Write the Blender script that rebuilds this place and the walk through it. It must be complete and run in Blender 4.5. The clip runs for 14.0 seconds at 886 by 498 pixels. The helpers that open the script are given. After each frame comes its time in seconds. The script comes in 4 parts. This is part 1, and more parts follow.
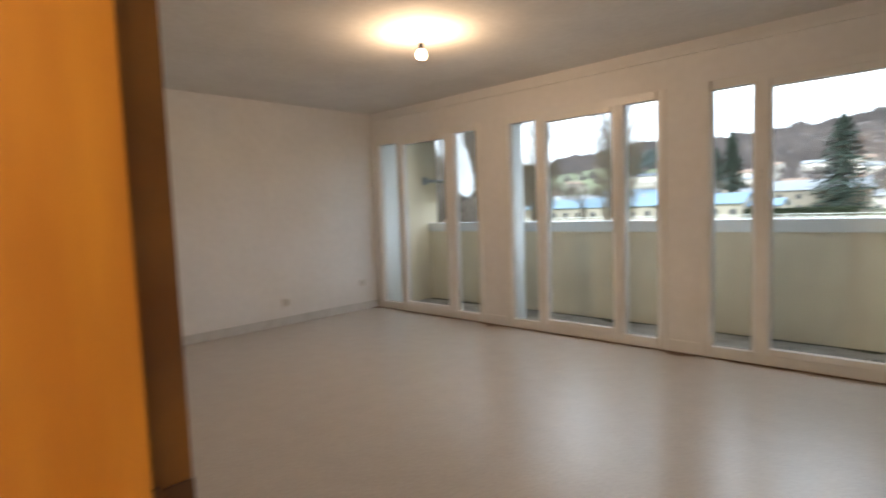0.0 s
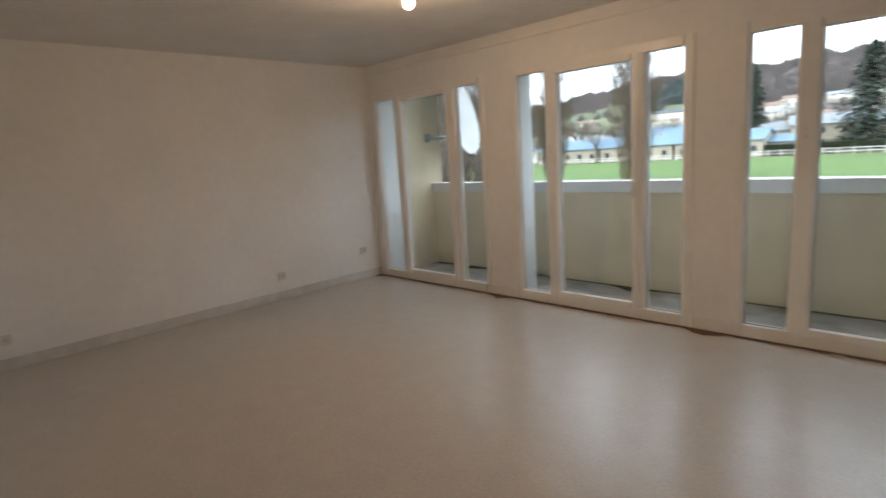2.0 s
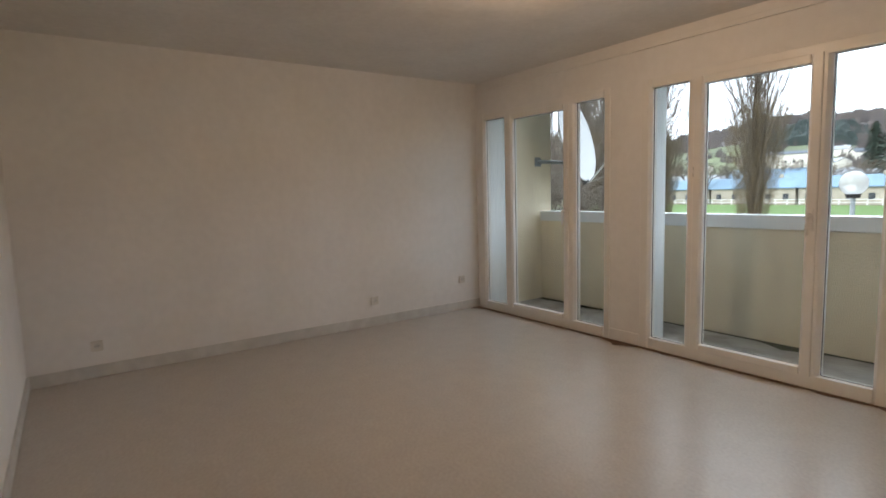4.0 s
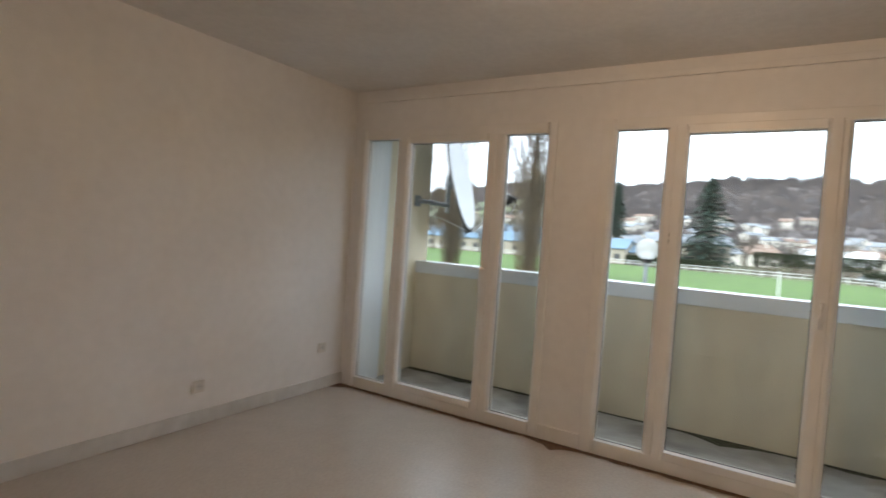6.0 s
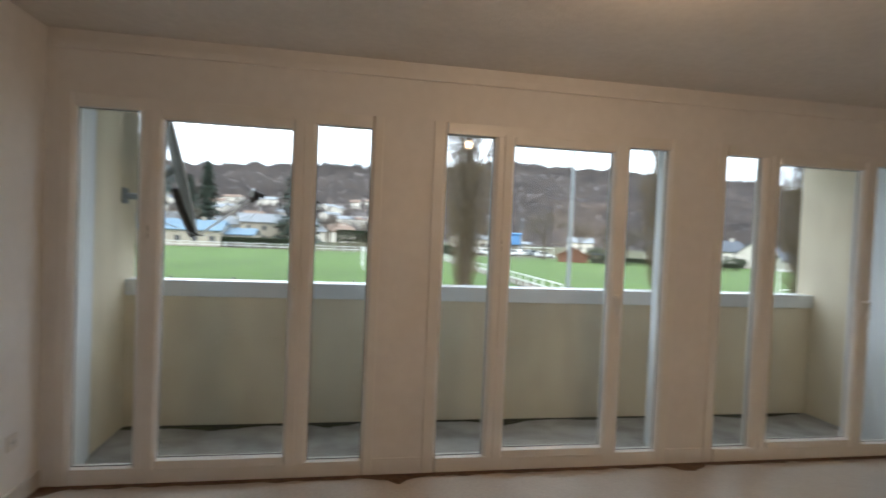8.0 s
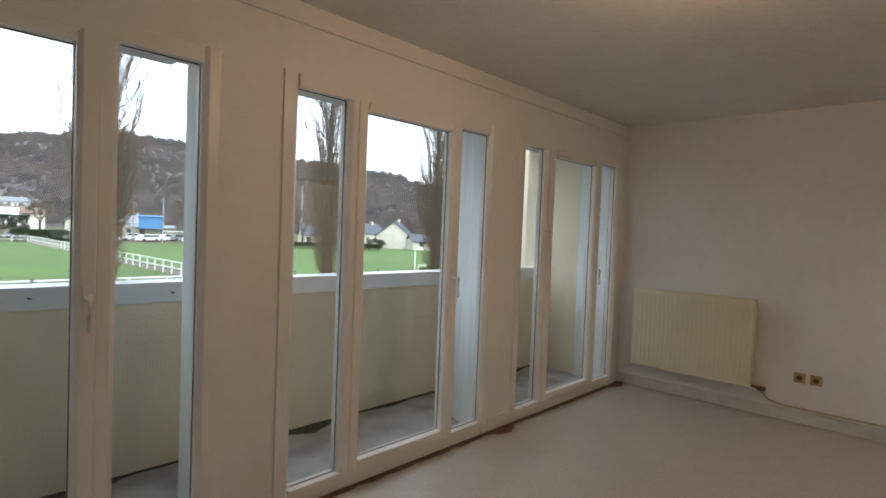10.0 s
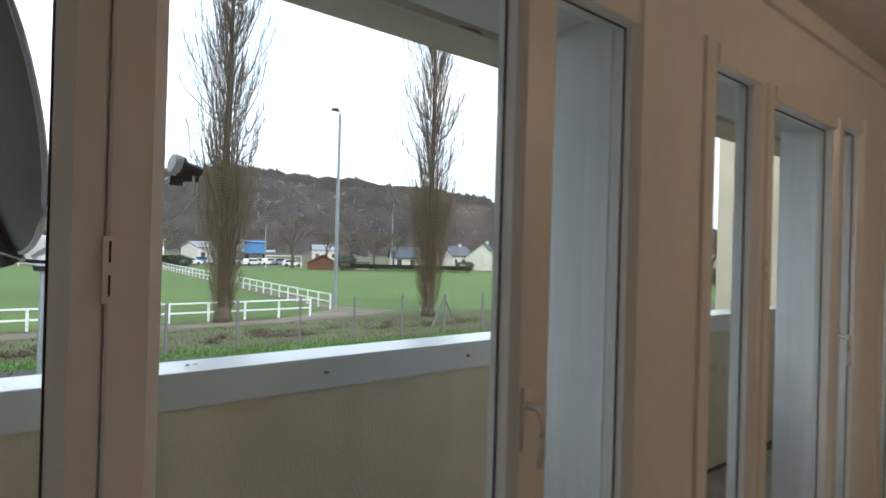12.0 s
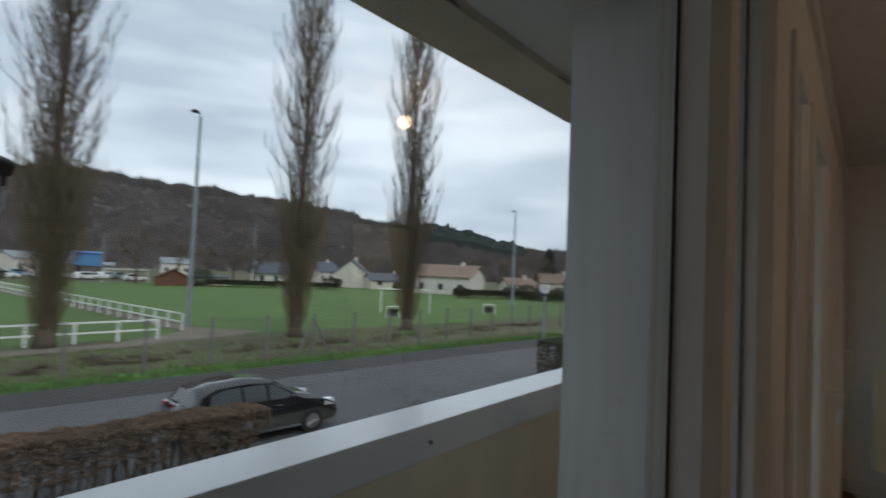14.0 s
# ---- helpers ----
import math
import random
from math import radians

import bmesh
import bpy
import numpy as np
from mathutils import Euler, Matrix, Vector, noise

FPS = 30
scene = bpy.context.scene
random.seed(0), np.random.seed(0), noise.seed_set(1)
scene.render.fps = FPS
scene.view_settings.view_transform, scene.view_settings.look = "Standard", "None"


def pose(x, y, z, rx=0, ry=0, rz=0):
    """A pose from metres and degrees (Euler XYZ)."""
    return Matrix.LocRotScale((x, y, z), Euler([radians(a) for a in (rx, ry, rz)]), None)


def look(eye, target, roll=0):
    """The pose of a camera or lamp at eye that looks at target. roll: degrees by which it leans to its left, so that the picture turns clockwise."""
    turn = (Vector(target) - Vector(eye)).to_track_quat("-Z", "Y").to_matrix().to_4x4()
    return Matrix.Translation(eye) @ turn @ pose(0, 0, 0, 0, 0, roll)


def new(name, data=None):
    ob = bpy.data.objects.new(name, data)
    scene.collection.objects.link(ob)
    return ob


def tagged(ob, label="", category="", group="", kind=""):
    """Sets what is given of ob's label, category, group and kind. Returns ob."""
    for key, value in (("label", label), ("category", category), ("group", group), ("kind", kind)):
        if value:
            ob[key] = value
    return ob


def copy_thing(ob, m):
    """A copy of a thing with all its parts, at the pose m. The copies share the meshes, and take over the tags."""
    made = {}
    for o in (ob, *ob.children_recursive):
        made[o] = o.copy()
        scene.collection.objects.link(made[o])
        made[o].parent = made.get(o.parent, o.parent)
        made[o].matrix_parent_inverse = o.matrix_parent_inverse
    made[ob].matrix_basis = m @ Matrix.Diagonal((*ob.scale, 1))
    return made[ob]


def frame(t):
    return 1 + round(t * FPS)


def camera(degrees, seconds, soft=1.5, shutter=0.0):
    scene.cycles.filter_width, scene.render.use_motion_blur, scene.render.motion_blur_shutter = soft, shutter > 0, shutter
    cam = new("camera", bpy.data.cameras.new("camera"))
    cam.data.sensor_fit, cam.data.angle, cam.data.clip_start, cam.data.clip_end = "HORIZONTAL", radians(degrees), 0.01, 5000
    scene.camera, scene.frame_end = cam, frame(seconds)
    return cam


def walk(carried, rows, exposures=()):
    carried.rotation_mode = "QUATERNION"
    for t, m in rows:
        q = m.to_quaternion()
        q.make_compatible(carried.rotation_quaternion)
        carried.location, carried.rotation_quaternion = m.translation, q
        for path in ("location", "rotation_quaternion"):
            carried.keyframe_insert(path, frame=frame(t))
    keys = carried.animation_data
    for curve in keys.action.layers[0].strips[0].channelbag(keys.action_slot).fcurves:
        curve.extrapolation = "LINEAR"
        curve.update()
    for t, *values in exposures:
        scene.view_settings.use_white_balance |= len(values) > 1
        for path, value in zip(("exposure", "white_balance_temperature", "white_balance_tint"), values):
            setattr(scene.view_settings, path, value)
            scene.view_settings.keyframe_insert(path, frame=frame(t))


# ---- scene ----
cam = camera(79.3, 14.0, shutter=0.5)
EXPOSURES = [(0, 1.15, 6250, 10), (1.0, 1.0, 6250, 10), (2.5, 0.92, 6250, 10), (6, 0.86, 6250, 10), (8, 0.65, 6250, 10), (11, 0.45, 6250, 10), (11.5, 0.3, 6250, 10), (12, 0.15, 6250, 10), (12.6, -0.2, 6250, 10), (13.4, -0.72, 6250, 10), (14, -1.05, 6250, 10)]
PATH = [
    (0, (5.475, -4.49, 1.257), (4.103, -3.043, 1.107), -2.1),
    (0.5, (5.37, -4.354, 1.34), (4.397, -2.617, 1.149), -0.5),
    (0.9, (5.333, -4.262, 1.384), (4.557, -2.444, 1.082), -2.9),
    (1, (5.316, -4.263, 1.391), (4.558, -2.442, 1.059), -2.8),
    (1.5, (5.306, -4.157, 1.455), (4.231, -2.512, 1.081), -4.9),
    (2, (5.253, -4.097, 1.44), (3.856, -2.71, 1.09), -3.8),
    (2.5, (5.236, -4.092, 1.434), (3.667, -2.897, 1.106), -2.6),
    (3, (5.207, -4.008, 1.301), (3.526, -2.958, 1.033), -2.3),
    (5.5, (3.536, -3.569, 1.377), (2.231, -2.055, 1.302), 2.7),
    (6, (3.128, -3.47, 1.373), (2.069, -1.774, 1.306), 3.9),
    (6.5, (2.683, -3.446, 1.375), (2.065, -1.545, 1.301), 1.7),
    (7, (2.27, -3.338, 1.38), (1.895, -1.376, 1.279), 2.4),
    (7.5, (1.977, -3.259, 1.42), (1.868, -1.263, 1.351), 1.4),
    (8, (1.625, -3.228, 1.478), (1.977, -1.26, 1.422), 2.4),
    (8.2, (1.486, -3.183, 1.454), (2.033, -1.262, 1.356), 3.7),
    (8.5, (1.231, -3.116, 1.388), (2.058, -1.298, 1.293), 2.7),
    (8.7, (1.211, -3.079, 1.414), (2.179, -1.333, 1.302), 2.7),
    (10.8, (0.458, -1.832, 1.414), (1.993, -0.549, 1.391), 2.3),
    (11, (0.416, -1.729, 1.436), (1.929, -0.421, 1.414), 3.7),
    (11.5, (0.419, -1.228, 1.443), (1.704, 0.304, 1.455), 1.4),
    (12, (0.45, -0.846, 1.458), (1.669, 0.739, 1.463), 1.6),
    (12.5, (0.504, -0.56, 1.493), (1.727, 1.022, 1.551), 1.3),
    (13, (0.588, -0.303, 1.51), (1.652, 1.39, 1.559), -0.4),
    (13.5, (0.637, -0.2, 1.51), (1.916, 1.335, 1.607), 1.3),
    (14, (0.63, -0.145, 1.545), (2.197, 1.097, 1.629), 2.5),
]
walk(cam, [(t, look(*v)) for t, *v in PATH], EXPOSURES)

# light
world = bpy.data.worlds.new("world")
scene.world = world
world.use_nodes = True
SUN_EL, SUN_ROT = radians(32), radians(200)


def build_world():
    nt = world.node_tree
    nt.nodes.clear()
    out = nt.nodes.new("ShaderNodeOutputWorld")
    bg = nt.nodes.new("ShaderNodeBackground")
    sky = nt.nodes.new("ShaderNodeTexSky")
    sky.sky_type, sky.sun_disc, sky.sun_elevation, sky.sun_rotation = "NISHITA", False, SUN_EL, SUN_ROT
    co = nt.nodes.new("ShaderNodeTexCoord")
    mp = nt.nodes.new("ShaderNodeMapping")
    mp.inputs["Scale"].default_value = (1.6, 1.6, 7.0)
    mp.inputs["Rotation"].default_value = (0.06, 0.04, 0.5)
    n1 = nt.nodes.new("ShaderNodeTexNoise")
    n1.inputs["Scale"].default_value, n1.inputs["Detail"].default_value = 1.7, 6
    ramp = nt.nodes.new("ShaderNodeValToRGB")
    ramp.color_ramp.elements[0].position, ramp.color_ramp.elements[0].color = 0.34, (11.0, 12.4, 14.4, 1)
    ramp.color_ramp.elements[1].position, ramp.color_ramp.elements[1].color = 0.62, (19.0, 20.0, 21.5, 1)
    mix = nt.nodes.new("ShaderNodeMix")
    mix.data_type = "RGBA"
    mix.inputs[0].default_value = 0.9
    nt.links.new(co.outputs["Generated"], mp.inputs[0])
    nt.links.new(mp.outputs[0], n1.inputs["Vector"])
    nt.links.new(n1.outputs["Fac"], ramp.inputs[0])
    nt.links.new(sky.outputs[0], mix.inputs[6])
    nt.links.new(ramp.outputs[0], mix.inputs[7])
    nt.links.new(mix.outputs[2], bg.inputs[0])
    bg.inputs[1].default_value = 0.12
    nt.links.new(bg.outputs[0], out.inputs[0])


build_world()
sun = new("sun", bpy.data.lights.new("sun", "SUN"))
sun.data.energy, sun.data.angle, sun.data.color = 1.2, radians(20), (1, 0.97, 0.92)
sun.matrix_world = look((0, 0, 0), (-math.sin(SUN_ROT) * math.cos(SUN_EL), -math.cos(SUN_ROT) * math.cos(SUN_EL), -math.sin(SUN_EL)))
LAMP = (2.74, -1.755)
bulb_light = new("bulb_light", bpy.data.lights.new("bulb_light", "POINT"))
bulb_light.data.energy, bulb_light.data.color, bulb_light.data.shadow_soft_size = 11.5, (1, 0.66, 0.39), 0.035
bulb_light.location = (*LAMP, 2.345)
HALL_LAMP = (5.0, -5.3)
hall_light = new("hall_light", bpy.data.lights.new("hall_light", "POINT"))
hall_light.data.energy, hall_light.data.color, hall_light.data.shadow_soft_size = 18, (1, 0.74, 0.47), 0.05
hall_light.location = (*HALL_LAMP, 2.30)


# materials
def mat(name, col, rough=0.6, col2=None, scale=8, detail=4, bump=0.0, bscale=60, metal=0.0, coat=0.0, stretch=(1, 1, 1), lo=0.35, hi=0.65, blotch=0.08, obj=False):
    m = bpy.data.materials.new(name)
    m.use_nodes = True
    nt = m.node_tree
    b = nt.nodes["Principled BSDF"]
    b.inputs["Roughness"].default_value = rough
    b.inputs["Metallic"].default_value = metal
    b.inputs["Coat Weight"].default_value = coat
    b.inputs["Coat Roughness"].default_value = 0.03 if coat == 1.0 else 0.27
    co = nt.nodes.new("ShaderNodeTexCoord")
    mp = nt.nodes.new("ShaderNodeMapping")
    mp.inputs["Scale"].default_value = stretch
    nt.links.new(co.outputs["Object"], mp.inputs[0])
    n = nt.nodes.new("ShaderNodeTexNoise")
    n.inputs["Scale"].default_value, n.inputs["Detail"].default_value = scale, detail
    nt.links.new(mp.outputs[0], n.inputs["Vector"])
    r = nt.nodes.new("ShaderNodeValToRGB")
    r.color_ramp.elements[0].position, r.color_ramp.elements[1].position = lo, hi
    c2 = col2 or tuple(c * 0.88 for c in col)
    r.color_ramp.elements[0].color, r.color_ramp.elements[1].color = (*c2, 1), (*col, 1)
    nt.links.new(n.outputs["Fac"], r.inputs[0])
    big = nt.nodes.new("ShaderNodeTexNoise")
    big.inputs["Scale"].default_value, big.inputs["Detail"].default_value = scale * 0.13, 2
    nt.links.new(mp.outputs[0], big.inputs["Vector"])
    hs = nt.nodes.new("ShaderNodeHueSaturation")
    mr = nt.nodes.new("ShaderNodeMapRange")
    mr.inputs["From Min"].default_value, mr.inputs["From Max"].default_value = 0.3, 0.7
    mr.inputs["To Min"].default_value, mr.inputs["To Max"].default_value = 1 - blotch, 1 + blotch
    nt.links.new(big.outputs["Fac"], mr.inputs[0])
    if obj:
        oi = nt.nodes.new("ShaderNodeObjectInfo")
        ad = nt.nodes.new("ShaderNodeMath")
        ad.operation = "MULTIPLY_ADD"
        ad.inputs[1].default_value = 0.24
        nt.links.new(oi.outputs["Random"], ad.inputs[0])
        nt.links.new(mr.outputs[0], ad.inputs[2])
        nt.links.new(ad.outputs[0], hs.inputs["Value"])
    else:
        nt.links.new(mr.outputs[0], hs.inputs["Value"])
    nt.links.new(r.outputs[0], hs.inputs["Color"])
    nt.links.new(hs.outputs[0], b.inputs["Base Color"])
    if bump:
        bn = nt.nodes.new("ShaderNodeTexNoise")
        bn.inputs["Scale"].default_value, bn.inputs["Detail"].default_value = bscale, 5
        nt.links.new(mp.outputs[0], bn.inputs["Vector"])
        bp = nt.nodes.new("ShaderNodeBump")
        bp.inputs["Strength"].default_value, bp.inputs["Distance"].default_value = bump, 0.01
        nt.links.new(bn.outputs["Fac"], bp.inputs["Height"])
        nt.links.new(bp.outputs[0], b.inputs["Normal"])
    return m


def glass_mat():
    m = bpy.data.materials.new("window_glass")
    m.use_nodes = True
    nt = m.node_tree
    nt.nodes.clear()
    out = nt.nodes.new("ShaderNodeOutputMaterial")
    tr = nt.nodes.new("ShaderNodeBsdfTransparent")
    tr.inputs[0].default_value = (0.95, 0.97, 0.96, 1)
    gl = nt.nodes.new("ShaderNodeBsdfGlossy")
    gl.inputs["Roughness"].default_value = 0.02
    lw = nt.nodes.new("ShaderNodeLayerWeight")
    lw.inputs["Blend"].default_value = 0.5
    pw = nt.nodes.new("ShaderNodeMath")
    pw.operation, pw.inputs[1].default_value = "POWER", 4.0
    fr = nt.nodes.new("ShaderNodeMath")
    fr.operation, fr.inputs[1].default_value, fr.inputs[2].default_value = "MULTIPLY_ADD", 0.5, 0.035
    nt.links.new(lw.outputs["Facing"], pw.inputs[0])
    nt.links.new(pw.outputs[0], fr.inputs[0])
    mix = nt.nodes.new("ShaderNodeMixShader")
    nt.links.new(fr.outputs[0], mix.inputs[0])
    nt.links.new(tr.outputs[0], mix.inputs[1])
    nt.links.new(gl.outputs[0], mix.inputs[2])
    nt.links.new(mix.outputs[0], out.inputs[0])
    return m


def glow_mat(name, col, power):
    m = bpy.data.materials.new(name)
    m.use_nodes = True
    b = m.node_tree.nodes["Principled BSDF"]
    b.inputs["Base Color"].default_value = (*col, 1)
    b.inputs["Emission Color"].default_value = (*col, 1)
    b.inputs["Emission Strength"].default_value = power
    return m


M = {
    "litter": mat("dead_leaves", (0.10, 0.065, 0.04), 0.95, (0.035, 0.028, 0.02), 3, 5),
    "verge": mat("verge_grass", (0.085, 0.185, 0.03), 0.95, (0.065, 0.115, 0.028), 1.4, 9, 0.8, 14, blotch=0.2),
    "wall": mat("wall_paint", (0.83, 0.82, 0.81), 0.75, (0.80, 0.79, 0.78), 14, 5, 0.25, 130, blotch=0.03),
    "ceiling": mat("ceiling_paint", (0.80, 0.785, 0.765), 0.85, (0.76, 0.745, 0.725), 20, 5, 0.5, 90, blotch=0.04),
    "floor": mat("floor_vinyl", (0.52, 0.475, 0.425), 0.4, (0.46, 0.415, 0.365), 55, 8, 0.05, 90, blotch=0.035, coat=0.62),
    "skirting": mat("skirting_paint", (0.64, 0.63, 0.61), 0.45, (0.56, 0.55, 0.53), 9, 5, 0.1, 60),
    "upvc": mat("white_upvc", (0.84, 0.83, 0.81), 0.35, (0.80, 0.79, 0.77), 5, 3, 0.03, 50, blotch=0.03),
    "gasket": mat("rubber_gasket", (0.03, 0.03, 0.03), 0.6),
    "stainwood": mat("threshold_stain", (0.16, 0.085, 0.045), 0.5, (0.07, 0.035, 0.02), 18, 6, 0.3, 60, lo=0.3, hi=0.6),
    "reveal": mat("reveal_paint", (0.78, 0.81, 0.83), 0.7, (0.70, 0.73, 0.75), 6, 8, 0.4, 60, stretch=(6, 6, 0.35)),
    "render": mat("yellow_render", (0.80, 0.72, 0.55), 0.9, (0.71, 0.63, 0.48), 5, 8, 0.6, 110, stretch=(1, 1, 0.5)),
    "coping": mat("coping_paint", (0.82, 0.85, 0.87), 0.32, (0.76, 0.80, 0.82), 6, 8, 0.12, 70, coat=0.95),
    "concrete": mat("balcony_concrete", (0.45, 0.44, 0.42), 0.85, (0.27, 0.26, 0.24), 4, 9, 0.6, 60, lo=0.3, hi=0.62),
    "soffit": mat("soffit_paint", (0.74, 0.74, 0.74), 0.85, (0.64, 0.64, 0.64), 3, 8, 0.3, 60),
    "beam": mat("beam_render", (0.60, 0.56, 0.47), 0.9, (0.50, 0.46, 0.38), 5, 9, 0.6, 70),
    "glass": glass_mat(),
    "orange": mat("orange_paint", (0.60, 0.27, 0.03), 0.4, (0.50, 0.20, 0.02), 5, 4, 0.1, 30, stretch=(2, 2, 0.3)),
    "darkorange": mat("brown_varnish", (0.22, 0.10, 0.02), 0.4, (0.15, 0.06, 0.012), 5, 4, 0.1, 30),
    "bronze": mat("worn_hinge", (0.14, 0.08, 0.05), 0.4, metal=0.7),
    "radiator": mat("radiator_enamel", (0.74, 0.69, 0.52), 0.35, (0.68, 0.63, 0.47), 3, 4, 0.03, 40),
    "copper": mat("painted_pipe", (0.55, 0.47, 0.33), 0.45),
    "socket": mat("socket_plastic", (0.72, 0.69, 0.64), 0.4),
    "oldsocket": mat("aged_socket_plastic", (0.50, 0.34, 0.14), 0.4),
    "dark": mat("dark_slots", (0.03, 0.03, 0.03), 0.6),
    "asphalt": mat("asphalt", (0.105, 0.105, 0.11), 0.9, (0.08, 0.08, 0.085), 3, 9, 0.5, 30, blotch=0.12),
    "asphalt_dark": mat("old_asphalt", (0.055, 0.052, 0.052), 0.9, (0.038, 0.036, 0.036), 4, 9, 0.5, 30, blotch=0.15),
    "grass": mat("field_grass", (0.086, 0.152, 0.025), 0.95, (0.064, 0.120, 0.021), 0.8, 10, 0.6, 12, blotch=0.14),
    "rough_grass": mat("rough_grass", (0.092, 0.108, 0.038), 0.95, (0.075, 0.054, 0.033), 0.9, 10, 0.8, 14, blotch=0.2, lo=0.4, hi=0.6),
    "dirt": mat("trodden_dirt", (0.21, 0.175, 0.13), 0.95, (0.13, 0.11, 0.08), 1.5, 9, 0.6, 20, blotch=0.15),
    "whitepaint": mat("white_rail_paint", (0.78, 0.78, 0.76), 0.6),
    "postc": mat("concrete_post", (0.20, 0.19, 0.18), 0.9, (0.13, 0.125, 0.115), 10, 6, 0.5, 50),
    "wire": mat("galvanised_wire", (0.16, 0.17, 0.16), 0.6, metal=0.3),
    "galv": mat("galvanised_steel", (0.32, 0.35, 0.37), 0.5, (0.25, 0.28, 0.30), 4, 4, metal=0.5),
    "bark": mat("poplar_bark", (0.12, 0.092, 0.062), 0.95, (0.06, 0.046, 0.032), 6, 6, 0.6, 20, stretch=(1, 1, 0.2)),
    "twig": mat("poplar_twig", (0.15, 0.122, 0.092), 0.95, (0.09, 0.074, 0.058), 3, 3),
    "shoots": mat("poplar_shoots", (0.155, 0.115, 0.062), 0.95, (0.10, 0.074, 0.042), 3, 3),
    "hedge": mat("dry_hedge_leaf", (0.150, 0.098, 0.064), 0.95, (0.080, 0.054, 0.037), 4, 5, blotch=0.25),
    "hedge_green": mat("green_hedge_leaf", (0.035, 0.05, 0.022), 0.9, (0.018, 0.028, 0.012), 4, 5, blotch=0.2),
    "conifer": mat("conifer_needles", (0.040, 0.068, 0.046), 0.95, (0.024, 0.042, 0.031), 2, 5, blotch=0.2),
    "carpaint": mat("black_car_paint", (0.012, 0.013, 0.017), 0.15, coat=1.0, blotch=0.0),
    "carglass": mat("tinted_car_glass", (0.02, 0.028, 0.03), 0.08, coat=0.25, blotch=0.0),
    "tyre": mat("tyre_rubber", (0.02, 0.02, 0.02), 0.85),
    "rim": mat("alloy_rim", (0.42, 0.42, 0.43), 0.35, metal=0.9),
    "lens": mat("lamp_lens", (0.6, 0.62, 0.64), 0.1, coat=1.0),
    "redlens": mat("red_lens", (0.25, 0.02, 0.02), 0.15, coat=1.0),
    "globe": mat("opal_globe", (0.75, 0.75, 0.73), 0.3),
    "dish": mat("dish_paint", (0.60, 0.61, 0.62), 0.45, (0.52, 0.53, 0.54), 4, 5),
    "armsteel": mat("bright_arm_steel", (0.78, 0.78, 0.76), 0.4, (0.66, 0.66, 0.65), 30, 4),
    "black": mat("black_plastic", (0.018, 0.018, 0.02), 0.5),
    "lnbgrey": mat("grey_plastic", (0.55, 0.57, 0.58), 0.5),
    "tile_roof": mat("clay_tile_roof", (0.235, 0.165, 0.125), 0.9, (0.16, 0.115, 0.09), 2, 6, 0.5, 10, obj=True),
    "slate_roof": mat("slate_roof", (0.09, 0.10, 0.12), 0.8, (0.06, 0.07, 0.085), 2, 6, obj=True),
    "house": mat("house_render", (0.60, 0.57, 0.50), 0.9, (0.50, 0.47, 0.41), 1, 5, obj=True),
    "brick": mat("red_shed", (0.17, 0.075, 0.045), 0.9, (0.12, 0.055, 0.035), 2, 5),
    "blue": mat("blue_cladding", (0.10, 0.26, 0.52), 0.7, (0.08, 0.21, 0.42), 1, 4),
    "paleblue": mat("pale_blue_roof", (0.17, 0.255, 0.335), 0.85, (0.13, 0.20, 0.27), 1, 5),
    "pavwall": mat("pavilion_wall", (0.38, 0.34, 0.27), 0.9, (0.30, 0.27, 0.22), 1, 5),
    "greyroof": mat("pale_grey_roof", (0.26, 0.28, 0.30), 0.8, (0.19, 0.205, 0.22), 1, 6, obj=True),
    "moss": mat("wet_moss", (0.045, 0.06, 0.022), 0.9, (0.022, 0.022, 0.018), 22, 7, 0.6, 60),
    # Dark grey dish back; the building's shade is put into this colour too.
    "dishback": mat("dish_back_grey_shade", (0.13, 0.14, 0.135), 0.6, (0.10, 0.11, 0.105), 4, 5),
    # Lightened a little to put distance haze into the tree colour.
    "farwood": mat("distant_bare_trees", (0.140, 0.118, 0.108), 0.98, (0.080, 0.072, 0.072), 0.09, 12, blotch=0.22, lo=0.42, hi=0.60),
    "hole": mat("dark_pit", (0.16, 0.16, 0.155), 0.9, (0.07, 0.07, 0.07), 40, 4),
    "pane": mat("far_window", (0.04, 0.045, 0.055), 0.2),
    # Hill woodland, with haze mixed into the colour by lightening it.
    "wood": mat("bare_woodland", (0.125, 0.106, 0.098), 0.98, (0.080, 0.072, 0.072), 0.11, 12, blotch=0.2, stretch=(1, 1, 1.6), lo=0.38, hi=0.62),
    "evergreen": mat("evergreen_woods", (0.022, 0.034, 0.030), 0.98, (0.012, 0.02, 0.018), 0.2, 8),
    "meadow": mat("hill_meadow", (0.115, 0.135, 0.065), 0.95, (0.075, 0.085, 0.05), 0.05, 8, blotch=0.2),
    "bulb": glow_mat("bulb_glow", (1.0, 0.66, 0.38), 14.0),
}
M["globe"].node_tree.nodes["Principled BSDF"].inputs["Transmission Weight"].default_value = 0.65


